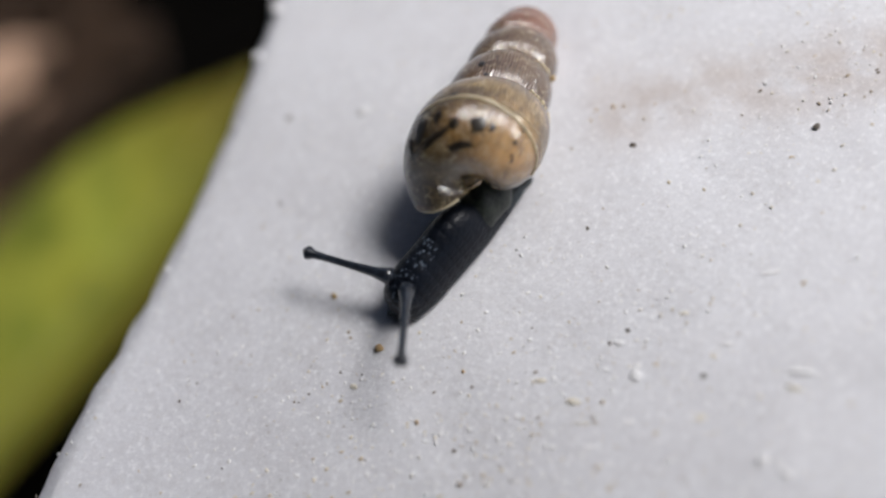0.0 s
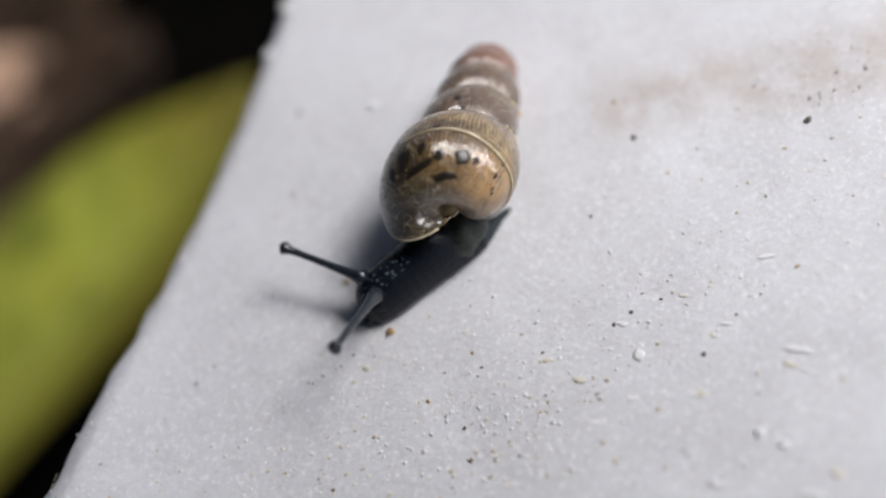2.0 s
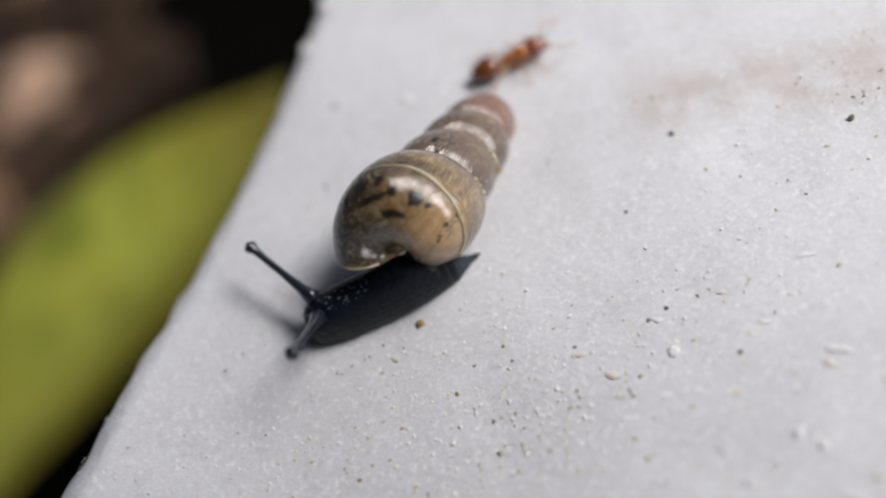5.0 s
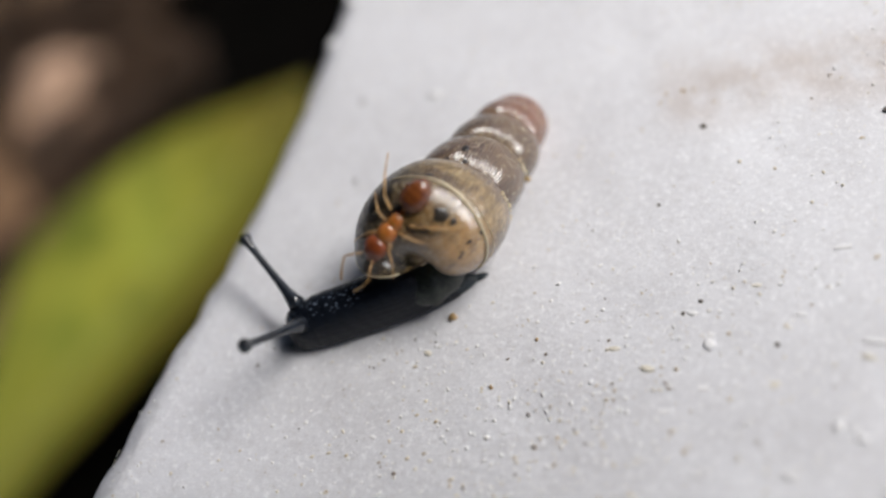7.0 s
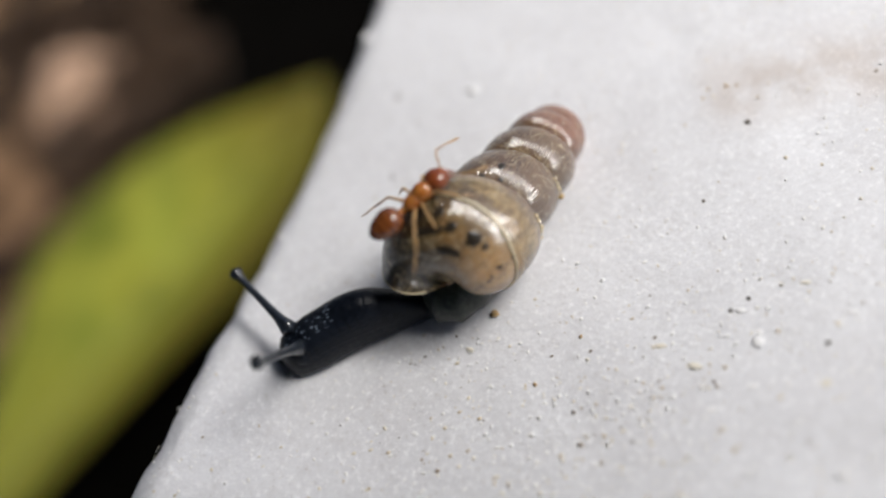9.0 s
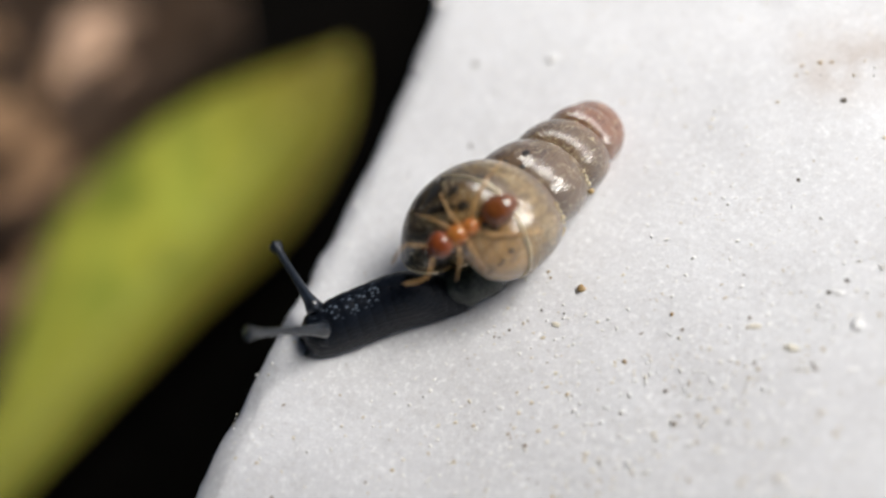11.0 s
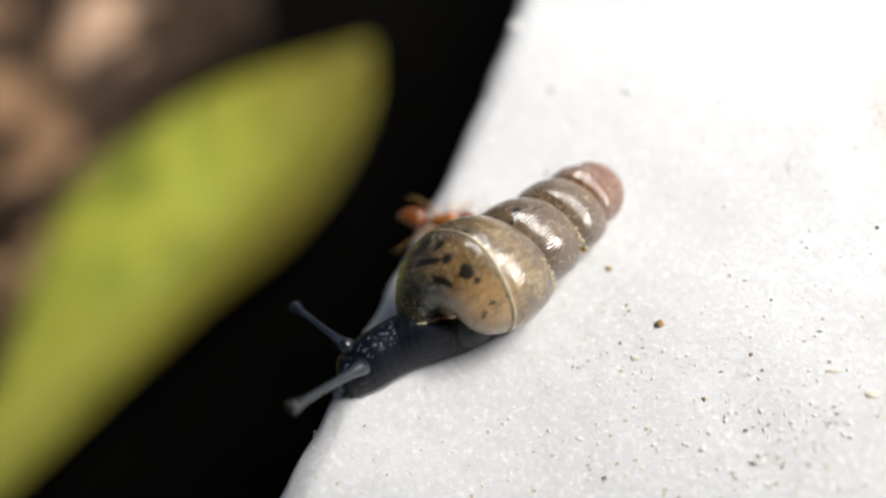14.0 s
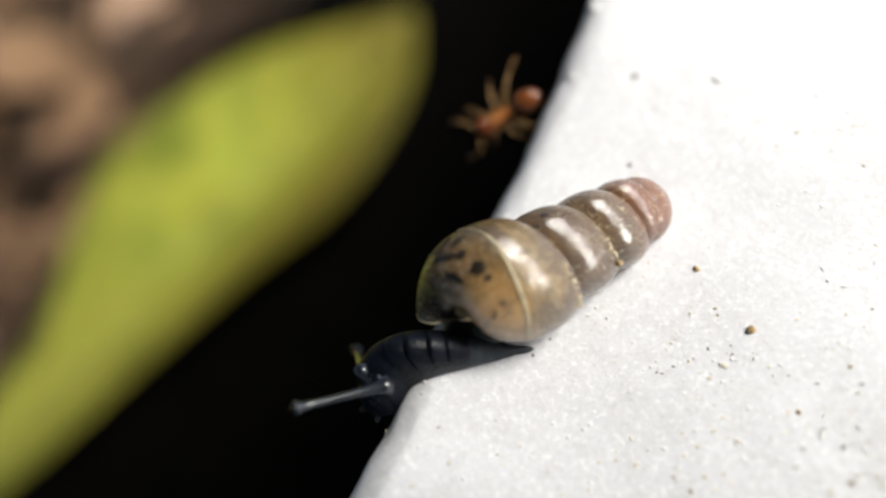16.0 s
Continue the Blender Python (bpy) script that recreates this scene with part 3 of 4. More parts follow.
    # whorl, round the tube, half sizes in both, and lean
    for w, psi, dw, dp, lean in ((4.05, -25, 0.018, 12, 0), (3.998, -21.5, 0.012, 7, 0), (4.01, -44, 0.040, 5.2, -150), (3.954, -32.5, 0.012, 5.5, 0), (3.896, -32.5, 0.018, 8.5, 0),
                                 (3.935, -57, 0.036, 5.5, -75), (3.861, -31.5, 0.008, 4.4, 0), (3.788, -34.5, 0.0065, 3.8, 0), (3.785, -18, 0.006, 3.2, 0), (3.758, -51, 0.005, 3, 0),
                                 (4.09, -31, 0.011, 10, 0), (3.77, -47, 0.0045, 2.6, 0), (3.0, -22, 0.012, 5, 0), (2.965, 2, 0.012, 5, 60), (2.94, -20, 0.009, 5, 0), (3.972, 5, 0.008, 3.2, 0)):
        bm = bmesh.new()
        hub = bm.verts.new(shell_point(w, psi, 0.012))
        rings = []
        for q in (0.5, 0.85, 1.0):
            wob = [1 + 0.5 * noise.noise(Vector((1.4 * math.cos(math.tau * k / 26), 1.4 * math.sin(math.tau * k / 26), psi + w * 40))) for k in range(26)]
            step = [(dw * q * wob[k] * math.cos(math.tau * k / 26), dp * q * wob[k] * math.sin(math.tau * k / 26)) for k in range(26)]
            rings.append([bm.verts.new(shell_point(w + a, psi + b + lean * a, 0.012 if q < 1 else -0.004)) for a, b in step])
        for k in range(26):
            bm.faces.new((hub, rings[0][k], rings[0][(k + 1) % 26]))
        grid_faces(bm, rings, True)
        part("mantle_spot", bm, SPOT, shell, "dark blotch showing through the shell")
    return shell


SEGMENTS = 18
GIRTH_U = np.array([0, 0.1, 0.3, 0.55, 0.8, 0.93, 1.0])
GIRTH_W = np.array([0.17, 0.33, 0.60, 0.88, 0.92, 0.90, 0.80])
GIRTH_H = np.array([0.14, 0.34, 1.05, 2.15, 2.00, 1.85, 1.65])


def build_segment(snail, k):
    """One rigid slice of the foot and neck; slices overlap like folds of skin."""
    u = k / (SEGMENTS - 1)
    half = 0.62
    bm = bmesh.new()
    rows = []
    sides = 22
    for y in np.linspace(-half, half, 9):
        q = float(np.clip(u + y / 7.0, 0, 1))
        w, h = smooth_at(q, GIRTH_U, GIRTH_W), smooth_at(q, GIRTH_U, GIRTH_H)
        f = 1 - 0.06 * (abs(y) / half) ** 2
        if k < 6 and y < 0:
            f = math.sqrt(max(0.02, 1 - (y / half) ** 2))
        if k > 15 and y > 0:
            f = math.sqrt(max(0.04, 1 - (y / half) ** 2))
        row = []
        for a in [math.tau * i / sides for i in range(sides)]:
            x, z = math.cos(a), math.sin(a)
            flare = 1.0 + 0.16 * max(0.0, -z)
            row.append(bm.verts.new((x * w * f * flare, y, 0.22 * h + (z * 0.78 * h * f if z > 0 else z * 0.20 * h))))
        rows.append(row)
    grid_faces(bm, rows, True)
    bm.faces.new(rows[0])
    bm.faces.new(rows[-1])
    return part("body_segment", bm, NECK if u > 0.72 else TAIL if u < 0.25 else SKIN, snail, "slate-black wet skin with glints painted as pale specks" if u > 0.72 else "thin grey-blue tail" if u < 0.25 else "")


def build_head(snail):
    bm = bmesh.new()
    ball(bm, (0, -0.12, 0.86), (0.76, 0.55, 0.76), u=24, v=16)
    ball(bm, (0, 0.20, 0.30), (0.50, 0.34, 0.28), u=20, v=12)
    head = part("head", bm, NECK, snail, "blunt slate-black head")
    for sx in (-1, 1):
        bm = bmesh.new()
        ring_tube(bm, [(0.24 * sx, 0.34, 0.28), (0.30 * sx, 0.52, 0.18), (0.33 * sx, 0.66, 0.10), (0.34 * sx, 0.72, 0.07)], [0.10, 0.075, 0.10, 0.08], 10)
        part("feeler", bm, TENTACLE, head, "short lower feeler")
    return head


def build_mantle(snail):
    """The soft collar that joins the foot to the mouth of the shell."""
    bm = bmesh.new()
    ball(bm, (-0.2, -1.1, 1.0), (1.2, 1.55, 1.05), u=28, v=18, shape=lambda c: c * (1 + 0.05 * math.sin(9 * c.x + 5 * c.y)))
    return part("mantle", bm, MANTLE, snail, "grey-green mantle collar under the shell")


def build_tentacle(snail):
    bm = bmesh.new()
    ys = [-0.15, 0.1, 0.45, 1.0, 1.7, 2.4, 2.78, 2.93, 3.05, 3.12]
    rs = [0.32, 0.26, 0.19, 0.15, 0.13, 0.128, 0.155, 0.235, 0.245, 0.15]
    ring_tube(bm, [(0, y, 0) for y in ys], rs, 14)
    stalk = part("tentacle", bm, TENTACLE, snail, "slender blue-grey eye stalk")
    bm = bmesh.new()
    ball(bm, (0, 3.06, 0.11), (0.105, 0.10, 0.15), u=14, v=10)
    part("eye", bm, EYE, stalk, "black eye at the stalk tip")
    return stalk


snail = tagged(new("snail"), "dark slate snail with a spotted golden-brown spiral shell", "snail")
shell = build_shell(snail)
build_mantle(snail)
body_segments = [build_segment(snail, k) for k in range(SEGMENTS)]
head = build_head(snail)
stalks = [build_tentacle(snail), build_tentacle(snail)]


# ---- ant ----
def build_leg(ant, name, side, base, reach, bend):
    """A jointed leg from its hip: thigh up and out, shin down, foot on the ground."""
    bm = bmesh.new()
    hip = Vector((0, 0, 0))
    knee = Vector((side * 0.42 * reach, bend * 0.28, 0.22))
    shin = Vector((side * 0.80 * reach, bend * 0.62, -0.16))
    foot = Vector((side * 1.02 * reach, bend * 0.92, -0.40))
    ring_tube(bm, [hip, hip.lerp(knee, 0.5), knee], [0.042, 0.05, 0.034], 8)
    ring_tube(bm, [knee, knee.lerp(shin, 0.6), shin], [0.032, 0.036, 0.024], 8)
    ring_tube(bm, [shin, shin.lerp(foot, 0.5), foot], [0.024, 0.020, 0.016], 6)
    leg = part(name, bm, LEGS, ant, "jointed straw-yellow leg")
    at(leg, *base)
    return leg


def build_ant():
    ant = tagged(new("ant"), "small glossy amber-red ant with straw-coloured legs", "ant")
    bm = bmesh.new()
    ball(bm, (0, 0, 0), (0.345, 0.39, 0.27), (-20, 0, 0), u=22, v=16, shape=lambda c: Vector((c.x * (1.08 - 0.16 * c.y), c.y, c.z)))
    skull = at(part("head", bm, HEADRED, ant, "rust-red rounded head"), 0, 0.98, 0.06)
    for sx in (-1, 1):
        bm = bmesh.new()
        ball(bm, (0.25 * sx, 0.06, 0.10), (0.05, 0.07, 0.06), u=10, v=8)
        part("eye", bm, EYE, skull, "small black eye")
        bm = bmesh.new()
        ring_tube(bm, [(0.12 * sx, 0.28, -0.12), (0.15 * sx, 0.40, -0.19), (0.03 * sx, 0.50, -0.24)], [0.05, 0.045, 0.015], 8)
        part("mandible", bm, HEADRED, skull)
    bm = bmesh.new()
    ball(bm, (0, 0.42, 0.05), (0.30, 0.36, 0.28), u=20, v=14)
    ball(bm, (0, 0.04, 0.0), (0.245, 0.34, 0.235), u=18, v=12)
    part("thorax", bm, AMBER, ant, "amber-orange thorax")
    bm = bmesh.new()
    ball(bm, (0, -0.32, -0.03), (0.085, 0.14, 0.12), u=12, v=10)
    ball(bm, (0, -0.44, 0.0), (0.11, 0.10, 0.12), u=12, v=10)
    part("waist", bm, AMBER, ant)
    bm = bmesh.new()
    ball(bm, (0, -0.93, 0.02), (0.42, 0.52, 0.38), u=28, v=20, shape=lambda c: Vector((c.x * (1.0 + 0.18 * c.y), c.y - 0.12 * max(0, -c.y), c.z * (1.0 + 0.15 * c.y))))
    part("gaster", bm, GASTER, ant, "shiny dark red-brown gaster")
    legs = []
    for name, y, bend, reach in (("foreleg", 0.42, 1.0, 0.8), ("midleg", 0.22, -0.2, 1.1), ("hindleg", 0.0, -1.55, 1.3)):
        for side in (-1, 1):
            legs.append((build_leg(ant, name, side, (side * 0.12, y, -0.10), reach, bend), side, y, (name == "midleg") ^ (side > 0)))
    feelers = []
    for side in (-1, 1):
        bm = bmesh.new()
        ring_tube(bm, [(0, 0, 0), (side * 0.30, 0.26, 0.18), (side * 0.48, 0.42, 0.16)], [0.030, 0.026, 0.026], 8)
        ring_tube(bm, [(side * 0.48, 0.42, 0.16), (side * 0.48, 0.72, 0.0), (side * 0.42, 1.0, -0.14), (side * 0.38, 1.12, -0.20)], [0.024, 0.024, 0.034, 0.026], 8)
        feelers.append((at(part("antenna", bm, LEGS, ant, "elbowed straw-yellow antenna"), side * 0.13, 1.22, 0.06), side))
    return ant, legs, feelers


ant, ant_legs, ant_feelers = build_ant()
ant.scale = (1.14, 1.14, 1.14)


# ---- leaves below ----
def build_leaf(name, label, mat, length, width, curl, m, seed, rib=True, margin=None):
    """A leaf blade with thickness, a keel fold, wavy margin and midrib, along +y from its stalk. margin: how far up, and how wide to either side."""
    rng = random.Random(seed)
    ph = rng.uniform(0, 9)
    bm = bmesh.new()
    nu, nv = 30, 12

    def skin(u, v, lift):
        half = 0.4 + 0.5 * width * ((max(0.0, 1 - ((u - 0.6) / 0.4) ** 2.6)) ** 0.6 if u > 0.6 else 1 - ((0.6 - u) / 0.6) ** 1.45)
        if margin:
            half = max(0.3, float(smooth_at(u, margin[0], margin[1 if v < 0 else 2])))
        x = v * half * (1 + (0.06 if not margin else 0.025) * math.sin(9 * u + ph))
        z = 0.16 * abs(x) + curl * (u - 0.5) ** 2 * length + 0.5 * math.sin(11 * u + 3 * v + ph) * abs(v)
        return Vector((x, u * length, z + lift))

    for lift in (0.0, -0.35):
        rows = [[bm.verts.new(skin(i / nu, 2 * j / nv - 1, lift)) for j in range(nv + 1)] for i in range(nu + 1)]
        grid_faces(bm, rows)
        if lift == 0:
            top = rows
    loop_a = [r[0] for r in top] + top[-1][1:] + [r[-1] for r in top[-2::-1]] + top[0][-2:0:-1]
    loop_b = [r[0] for r in rows] + rows[-1][1:] + [r[-1] for r in rows[-2::-1]] + rows[0][-2:0:-1]
    for i in range(len(loop_a)):
        j = (i + 1) % len(loop_a)
        bm.faces.new((loop_a[i], loop_a[j], loop_b[j], loop_b[i]))
    leaf = tagged(new(name), label, "leaf")
    part("blade", bm, mat, leaf)
    bm = bmesh.new()
    pts = [skin(i / nu, 0, 0.05) for i in range(nu + 1)]
    ring_tube(bm, [Vector((0, -7, pts[0].z - 1.0)), Vector((0, -3, pts[0].z - 0.3))] + pts, [0.8, 0.75] + [0.7 - 0.55 * i / nu for i in range(nu + 1)], 8)
    part("midrib", bm, RIB if rib else mat, leaf)
    leaf.matrix_basis = m
    return leaf


build_leaf("green_leaf", "large yellow-green fallen leaf lying below the slab", LEAF, 91, 28.0, 0.04, pose(-88.4 * MM, 21.8 * MM, -52 * MM, 1, -4, -62), 2,
           margin=(np.array([0, 0.28, 0.39, 0.49, 0.59, 0.72, 0.83, 0.94, 1.0]), np.array([0.5, 5, 8.5, 15, 17.8, 15.6, 12, 5.2, 0.8]), np.array([0.5, 7, 7.4, 8, 9.4, 13, 12.2, 6.8, 0.8])))
litter = random.Random(11)
for i in range(128):
    x, y = litter.uniform(-118, -50), litter.uniform(58, 136)
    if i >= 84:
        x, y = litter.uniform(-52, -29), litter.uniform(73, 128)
    # towards the slab the darkest tone stands for the shade of the gap
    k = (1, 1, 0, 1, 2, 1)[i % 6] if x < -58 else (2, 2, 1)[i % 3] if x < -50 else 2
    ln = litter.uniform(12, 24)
    build_leaf("dead_leaf", ("tan", "brown", "shade-dark brown")[k] + " curled dead leaf on the soil", DEAD[k], ln, ln * litter.uniform(0.45, 0.7), litter.uniform(0.05, 0.3),
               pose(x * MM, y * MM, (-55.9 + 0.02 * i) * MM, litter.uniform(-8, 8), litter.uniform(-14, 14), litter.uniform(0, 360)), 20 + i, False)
# the pale ones that lie on top
build_leaf("dead_leaf", "pale tan curled dead leaf on the litter", DEAD[0], 18, 15, 0.05, pose(-47 * MM, 82 * MM, -52.8 * MM, 2, 4, -40), 70, False)
build_leaf("dead_leaf", "brown curled dead leaf on the litter", DEAD[1], 13, 9, 0.08, pose(-62 * MM, 72 * MM, -53.2 * MM, 3, -5, -75), 71, False)


# ---- what moves ----
# seconds, whorl centre x y z, heading, fall and spin of the shell's axis
SHELL_WAY_EARLY = (
    (0, 3.02, 1.4, 2.39, 47.5, -13.26, -41.7),
    (0.5, 2.78, 1.21, 2.38, 49.55, -13.41, -40.67),
    (1, 2.89, 0.69, 2.38, 45.69, -14.12, -38.55),
    (1.5, 1.94, 0.74, 2.39, 50.48, -14.72, -35.98),
    (2, 1.2, 0.67, 2.4, 52.54, -14.74, -32.91),
    (2.5, 1.07, 0.61, 2.41, 53.45, -13.68, -29.46),
    (3, 1.2, 0.22, 2.42, 51.41, -12.82, -26.82),
    (3.5, 0.88, 0.07, 2.41, 50.09, -13.82, -27.18),
    (4, -0.44, 0.3, 2.39, 46.08, -17.04, -29.7),
    (6.5, -2.37, 0.13, 2.39, 38.47, -17.35, -30.01),
    (7, -2.42, 0.04, 2.39, 37.18, -16.41, -27.98),
    (7.5, -2.39, -0.13, 2.37, 34.86, -15.41, -25.45),
    (8, -2.59, -0.29, 2.36, 36.15, -14.7, -24.96),
)
SHELL_WAY_LATE = (
    (10.5, -4.72, 0.03, 2.38, 26.73, -14.99, -28.85),
    (11, -5.48, 0.38, 2.4, 26.34, -15.72, -33.97),
    (11.5, -6.64, 0.98, 2.42, 25.54, -16.39, -38.07),
    (12, -6.68, 0.85, 2.45, 25.2, -15.7, -39.33),
    (12.5, -6.92, 0.71, 2.47, 23.15, -14.86, -39.28),
    (13, -7.39, 0.77, 2.45, 22.86, -15.34, -40.63),
    (13.5, -8.59, 1.25, 2.44, 21.82, -15.72, -42.79),
    (14, -8.73, 1.13, 2.44, 22.36, -14.74, -44.31),
    (14.5, -8.91, 0.95, 2.42, 20.23, -14.49, -45.03),
    (15, -9.53, 1.27, 2.41, 18.74, -14.65, -48.01),
    (15.5, -10.45, 1.81, 2.41, 13.83, -14.89, -52.7),
    (16, -10.66, 1.75, 2.4, 14.13, -14.43, -57.68),
)
SHELL_WAY = np.array(SHELL_WAY_EARLY + SHELL_WAY_LATE)
# seconds, then x y of tail, middle, neck, head
SPINE_WAY_EARLY = (
    (0, 3.54, 0.49, 2.34, 0.21, 0.17, -0.49, -2.03, -1.26),
    (0.5, 3.34, 0.26, 2.11, -0.03, -0.01, -0.56, -2.46, -1.14),
    (1, 3.49, -0.3, 2.24, -0.59, 0.16, -0.96, -2.92, -1.07),
    (1.5, 2.57, -0.28, 1.3, -0.59, -0.73, -0.79, -3.18, -1.02),
    (2, 1.87, -0.39, 0.58, -0.7, -1.41, -0.74, -3.61, -1.03),
    (2.5, 1.34, -0.31, 0.16, -0.6, -1.91, -0.75, -4.15, -0.99),
    (3, 1.07, -0.55, 0.01, -0.84, -2.14, -1.08, -4.88, -0.94),
    (3.5, 1.28, -0.8, 0.12, -1.04, -2.07, -1.25, -5.42, -0.86),
    (4, 0.18, -0.67, -0.77, -0.86, -3.01, -1.03, -5.86, -0.51),
)
SPINE_WAY_MIDDLE = (
    (6.5, -2.09, -1.24, -2.97, -1.07, -5.12, -0.52, -8.18, -0.39),
    (7, -2.38, -1.18, -3.29, -1.01, -5.55, -0.51, -8.61, 0.09),
    (7.5, -2.85, -1.17, -3.78, -0.99, -6.15, -0.4, -8.97, 0.1),
    (8, -3.25, -1.16, -4.5, -0.95, -6.98, -0.29, -9.41, -0.09),
    (10.5, -5.89, -0.46, -7.45, -0.17, -9.66, 0.06, -12.21, 0.03),
    (11, -6.5, -0.6, -7.74, -0.4, -9.76, 0.15, -12.59, 0.24),
    (11.5, -6.55, -0.21, -7.95, -0.24, -9.87, 0.17, -13.02, 0.57),
    (12, -6.2, 0.3, -7.57, 0.24, -9.94, 0.19, -13.07, 0.74),
)
SPINE_WAY_LATE = (
    (12.5, -6.2, 0.4, -7.77, 0.12, -10.1, 0.29, -13.27, 0.75),
    (13, -7.46, 0.07, -8.84, -0.06, -10.67, 0.3, -13.71, 0.18),
    (13.5, -7.85, 0.24, -9.4, 0.28, -11.46, 0.38, -13.94, 0.02),
    (14, -9.02, -0.01, -10.41, 0.26, -12.22, 0.55, -14.2, 0.16),
    (14.5, -9.48, -0.23, -10.97, 0.15, -12.95, 0.66, -14.55, 0.51),
    (15, -10.1, -0.15, -11.47, 0.23, -13.79, 0.87, -14.85, 0.55),
    (15.5, -10.39, 0.03, -12.08, 0.41, -14.3, 0.86, -15.4, 0.68),
    (16, -11.18, 0.13, -12.86, 0.59, -15.16, 1.03, -16.18, 0.37),
)
SPINE_WAY = np.array(SPINE_WAY_EARLY + SPINE_WAY_MIDDLE + SPINE_WAY_LATE)
# seconds, then heading and rise of the two eye stalks
STALK_WAY_EARLY = (
    (0, 132, 6, -113, 22),
    (0.5, 129, -1, -116, 22),
    (1, 123, 0, -129, 29),
    (1.5, 147, 43, -130, 34),
    (2, 129, 12, -134, 33),
    (2.5, 112, 13, -139, 35),
    (3, 108, 15, -129, 42),
    (3.5, 109, 9, -128, 50),
    (4, 111, 8, -112, 51),
    (6.5, 108, 20, -134, 44),
    (7, 102, 18, -135, 54),
    (7.5, 106, 14, -132, 51),
    (8, 108, 11, -123, 57),
)
STALK_WAY_LATE = (
    (10.5, 103, 2, -141, 57),
    (11, 100, -1, -165, 58),
    (11.5, 97, 4, -169, 55),
    (12, 108, -1, -169, 37),
    (12.5, 112, -3, -187, 15),
    (13, 114, -1, -174, 25),
    (13.5, 120, 2, -178, 22),
    (14, 118, -13, -151, 39),
    (14.5, 115, -17, -151, 63),
    (15, 107, -25, -170, 56),
    (15.5, 122, -34, -195, 27),
    (16, 104, -51, -180, 25),
)
STALK_WAY = np.array(STALK_WAY_EARLY + STALK_WAY_LATE)


def glide(table, t):
    return smooth_at(t, table[:, 0], table[:, 1:])


def spine_at(t, u):
    """A point of the snail's foot on the stone and its heading, u from tail to head."""
    c = glide(SPINE_WAY, t).reshape(4, 2)
    knots = np.array([0, 0.3, 0.68, 1.0])
    x, y = smooth_at(u, knots, c)
    ahead, behind = smooth_at(min(u + 0.03, 1), knots, c), smooth_at(max(u - 0.03, 0), knots, c)
    dx, dy = ahead - behind
    # the foot bridges small hollows and bends gently over the rim
    near = [smooth_at(min(max(u + q, 0), 1), knots, c) for q in (-0.16, -0.08, 0.0, 0.08, 0.16)]
    zs = [max(stone_height(*p), -0.75) for p in near]
    run = max(0.3, math.hypot(*(near[-1] - near[0])))
    return x, y, (zs[1] + zs[2] + zs[3]) / 3, math.degrees(math.atan2(-dx, dy)), math.degrees(math.atan2(zs[-1] - zs[0], run))


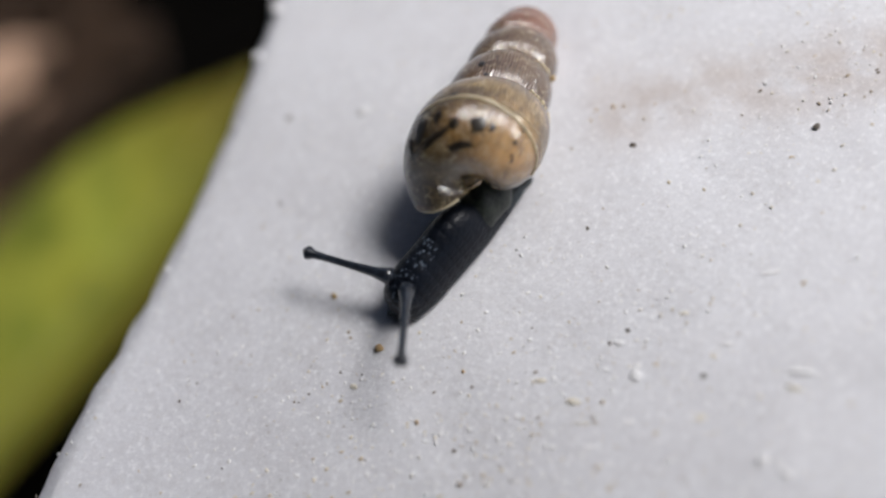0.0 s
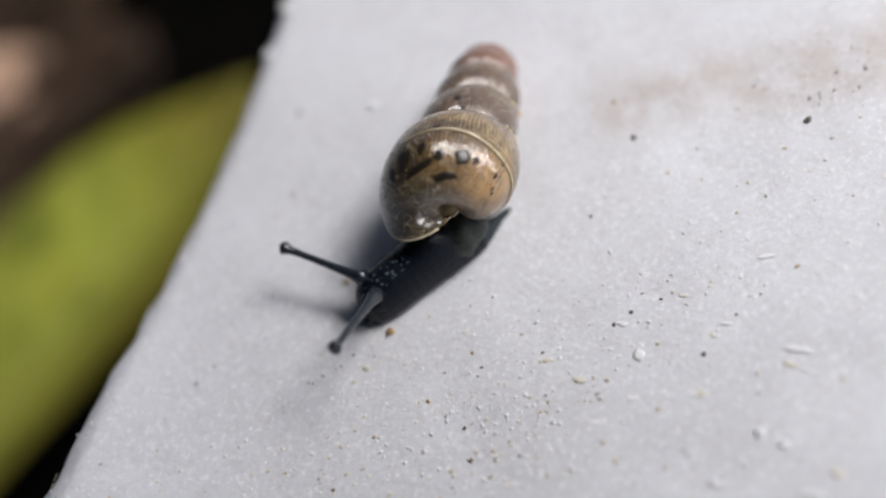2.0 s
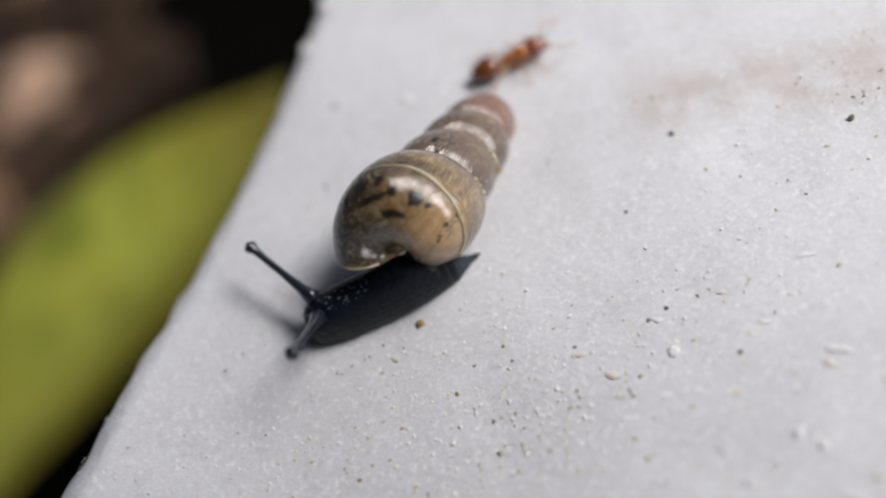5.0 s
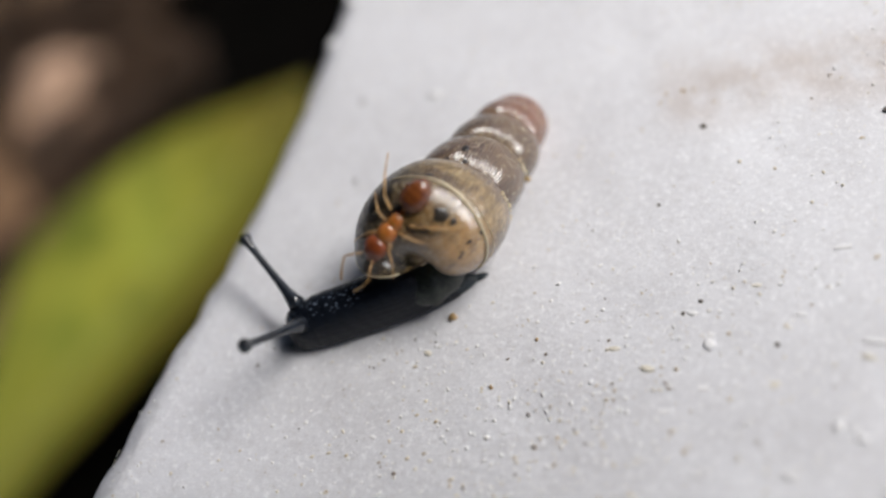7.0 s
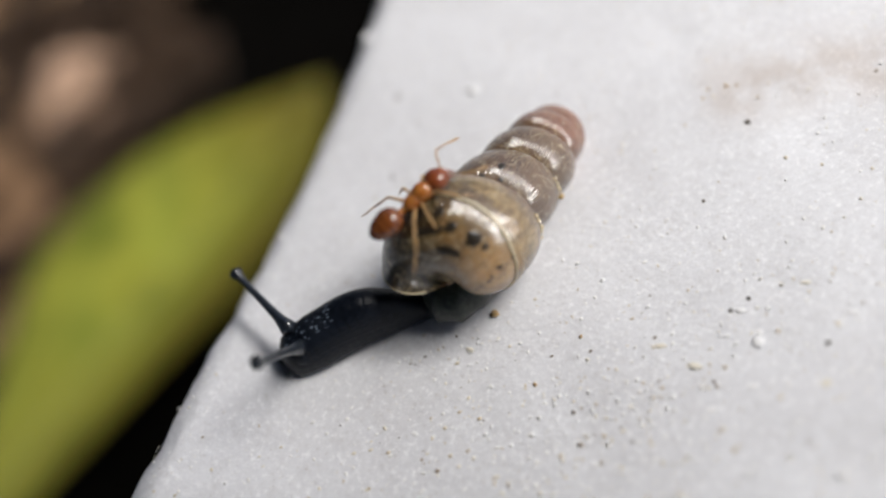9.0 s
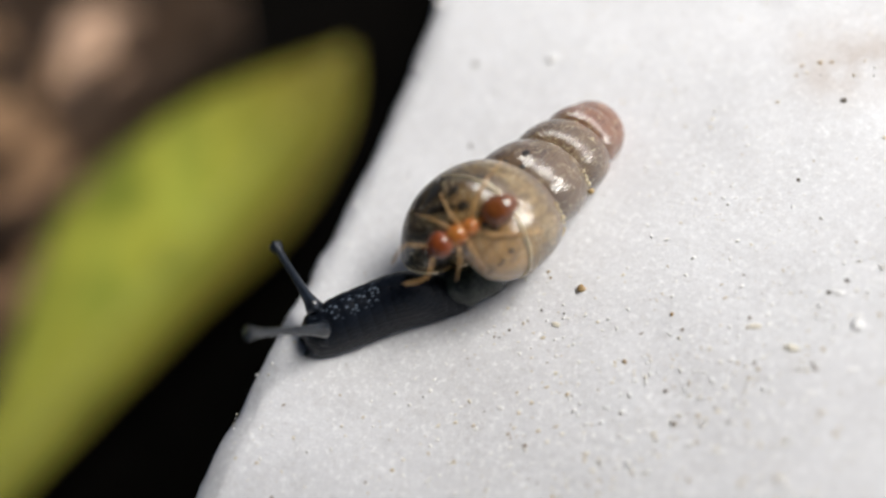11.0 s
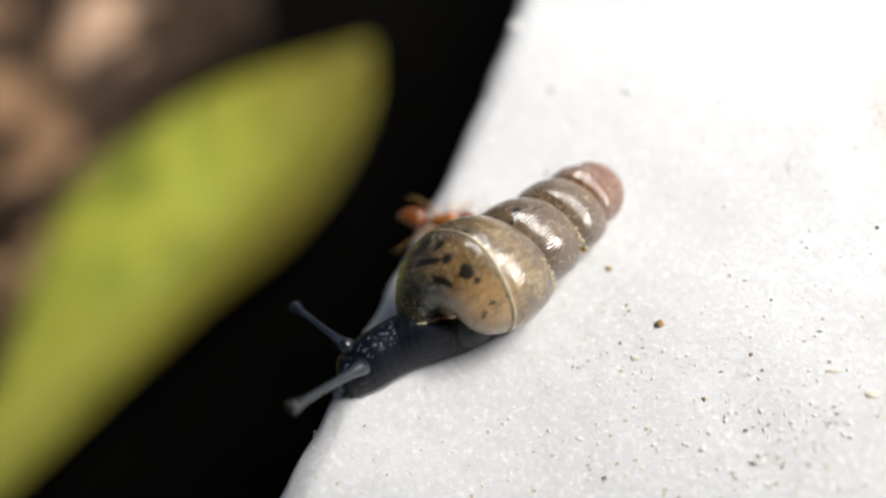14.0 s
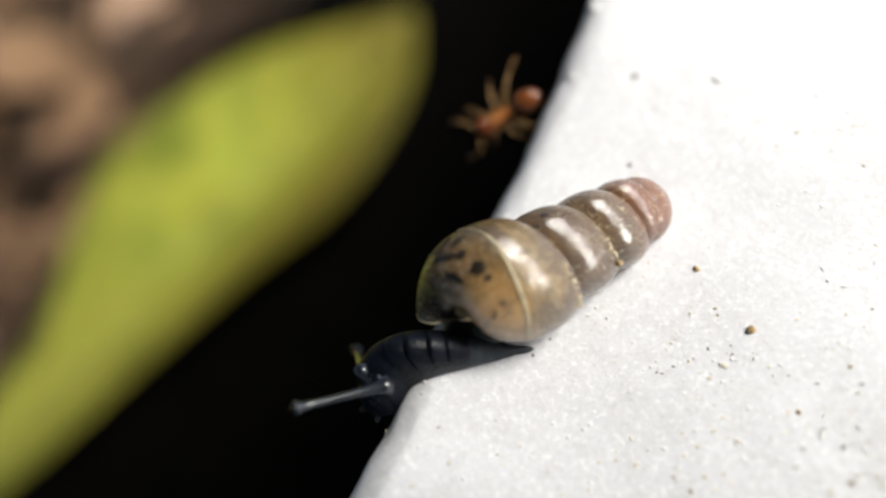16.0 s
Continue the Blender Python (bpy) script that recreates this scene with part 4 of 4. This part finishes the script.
def motions():
    times = [i * 0.5 for i in range(33)]
    roots, coils = [], []
    for t in times:
        x, y, z, az, fall, spin = glide(SHELL_WAY, t)
        roots.append(pose(x * MM, y * MM, 0, 0, 0, az - 90))
        coils.append(pose(0, 0, z * MM, -90 + fall, 0, 0) @ pose(0, 0, 0, 0, 0, spin))
    walk(snail, list(zip(times, roots)))
    walk(shell, list(zip(times, coils)))
    for k, seg in enumerate(body_segments):
        rows = []
        for t, root in zip(times, roots):
            x, y, z, turn, rise = spine_at(t, k / (SEGMENTS - 1))
            rows.append((t, root.inverted() @ pose(x * MM, y * MM, z * MM, 0, 0, turn) @ pose(0, 0, 0, rise, 0, 0)))
        walk(seg, rows)
    rows, stalk_rows = [], [[], []]
    for t, root in zip(times, roots):
        x, y, z, turn, rise = spine_at(t, 1.0)
        m = root.inverted() @ pose(x * MM, y * MM, z * MM, 0, 0, turn) @ pose(0, 0, 0, rise, 0, 0)
        rows.append((t, m))
        h0, p0, h1, p1 = glide(STALK_WAY, t)
        for side, h, p, out in ((1, h0, p0, stalk_rows[0]), (-1, h1, p1, stalk_rows[1])):
            base = m @ Vector((0.5 * side * MM, -0.1 * MM, 1.7 * MM))
            out.append((t, Matrix.Translation(base) @ (root.inverted().to_3x3() @ pose(0, 0, 0, 0, 0, h - 90).to_3x3() @ pose(0, 0, 0, p, 0, 0).to_3x3()).to_4x4()))
    walk(head, rows)
    walk(stalks[0], stalk_rows[0])
    walk(stalks[1], stalk_rows[1])
    walk(ant, [(t, pose(x * MM, y * MM, z * MM, rx, ry, rz)) for t, x, y, z, rx, ry, rz in (
        (0, 6, 22, 0.45, 0, 0, 150),
        (2, 3.5, 16, 0.45, 0, 0, 150),
        (2.5, 1.02, 12.17, 0.45, -0, -0, 152),
        (2.7, -0.52, 10.37, 0.45, 0, -0, 158),
        (2.9, -1.22, 7.04, 0.45, -0, 0, 174),
        (3.1, -0.32, 6.59, 0.45, 0, -0, 191),
        (3.3, -0.37, 5.86, 0.45, 0, -0, 193),
        (3.5, -0.55, 5.95, 0.45, -0, -0, 196),
        (3.7, -0.63, 6.37, 0.5, 0, -0, 205),
        (3.9, 0.3, 6.62, 0.6, -0, 0, 261),
        (4, 1.09, 6.45, 0.7, 0, -0, 274),
        (4.2, 1.93, 6.45, 0.8, 0, -0, 284),
        (4.7, 3.3, 6.6, 0.6, 0, 0, 275),
        (5.2, 5, 5.7, 0.5, 0, 0, 250),
        (5.8, 5.2, 3.4, 0.6, 0, 0, 195),
        (6.3, 2.69, 1.79, 1.68, -64, 10, 218),
        (6.4, 1.45, 1.56, 2.68, -50, -29, 201),
        (6.5, 0.44, 1.3, 3.77, 25, -31, 115),
        (6.6, -1.04, 0.55, 4.49, 19, -21, 113),
        (6.8, -3.2, -0.15, 4.75, -11, -10, 109),
        (7, -3.64, -0.49, 4.51, -24, -15, 108),
        (7.1, -3.79, -0.58, 4.4, -30, -10, 117),
        (7.2, -4.47, -0.56, 3.84, -50, -8, 109),
        (7.3, -4.9, -1.38, 4.2, 0, -0, 120),
        (7.4, -5.31, -1.35, 4.3, 0, -0, 105),
        (7.5, -5.34, -0.47, 4.3, 0, 0, 61),
        (7.6, -5.59, 0.92, 3.7, -15, -0, 53),
        (7.7, -5.96, 0.96, 4.07, -25, 16, 37),
        (7.8, -6.21, 0.93, 3.87, -39, -15, 64),
        (8, -6.42, 0.71, 3.75, -119, -35, 194),
        (8.2, -6.09, 0.93, 4.01, -31, 23, 28),
        (8.6, -4.72, 0.31, 4.7, 23, -14, -90),
        (9.1, -4.11, 0.26, 4.94, -3, -7, -75),
        (9.7, -1.64, 1.1, 4.08, -23, 7, -70),
        (10.05, -0.2, 1.43, 3.25, -31, 1, -132),
        (10.3, -0.48, 0.71, 2.94, 1, -48, -228),
        (10.4, -1.85, -0.41, 3.06, -2, -59, -223),
        (10.5, -3.84, -1.25, 3.92, 24, -48, -267),
        (10.6, -4.98, -1.74, 3.62, -15, -59, -241),
        (10.7, -5, -1.35, 4.07, 27, -44, -291),
        (11, -6.15, -0.55, 4.5, -7, -31, -266),
        (11.2, -7.67, -0.11, 4.05, -40, -26, -258),
        (11.3, -9.03, 0.44, 3.67, -34, -38, -279),
        (11.5, -8.75, 0.92, 3.92, -40, -23, -279),
        (11.6, -8, 0.92, 4.59, -18, -14, -288),
        (11.7, -7.29, 1.82, 4.41, -18, 6, -333),
        (11.8, -7.15, 2.4, 4.69, -12, 6, -347),
        (11.9, -6.59, 4.11, 3.6, 0, 0, -354),
        (12, -6.95, 4.5, 3.1, -20, -0, -318),
        (12.2, -7.92, 4.24, 3, 0, -0, -251),
        (12.5, -8.78, 4.13, 2.8, 0, -0, -250),
        (12.8, -9.7, 3.45, 2.5, 0, -0, -232),
        (13, -10.52, 3.39, 2.1, 0, -0, -237),
        (13.2, -11.63, 3.77, 1.7, 0, -0, -232),
        (13.5, -11.01, 4.65, 1.4, -20, -0, -213),
        (13.8, -10.3, 5.01, 1, -30, -0, -197),
        (14, -9.19, 5.1, 0.8, 0, -0, -123),
        (14.2, -7.9, 5.32, 0.55, 0, -0, -101),
        (14.5, -5.98, 5.27, 0.45, -0, -0, -110),
        (14.7, -5.93, 6.16, 0.5, 0, -0, -38),
        (15, -5.85, 8.15, 0.6, -6, -0, -12),
        (15.2, -5.68, 9.75, 0.5, -10, 0, -3),
        (15.5, -6.87, 11.3, -0.95, -33, -45, 117),
        (16, -7.8, 10.6, -0.96, -33, -40, 105),
    )])
    # legs step in two sets of three while the ant runs; antennae feel about
    for leg, side, y, lead in ant_legs:
        walk(leg, [(i * 0.1, pose(side * 0.12 * MM, y * MM, -0.10 * MM, 0, 5 * side * math.sin(i * 2.1 + 1.6), (12 if lead else -12) * math.sin(i * 2.1))) for i in range(161)])
    for feeler, side in ant_feelers:
        walk(feeler, [(i * 0.2, pose(side * 0.13 * MM, 1.22 * MM, 0.06 * MM, 10 * math.sin(i * 1.3 + side), 0, 14 * math.sin(i * 0.9 + 2 * side))) for i in range(81)])


motions()
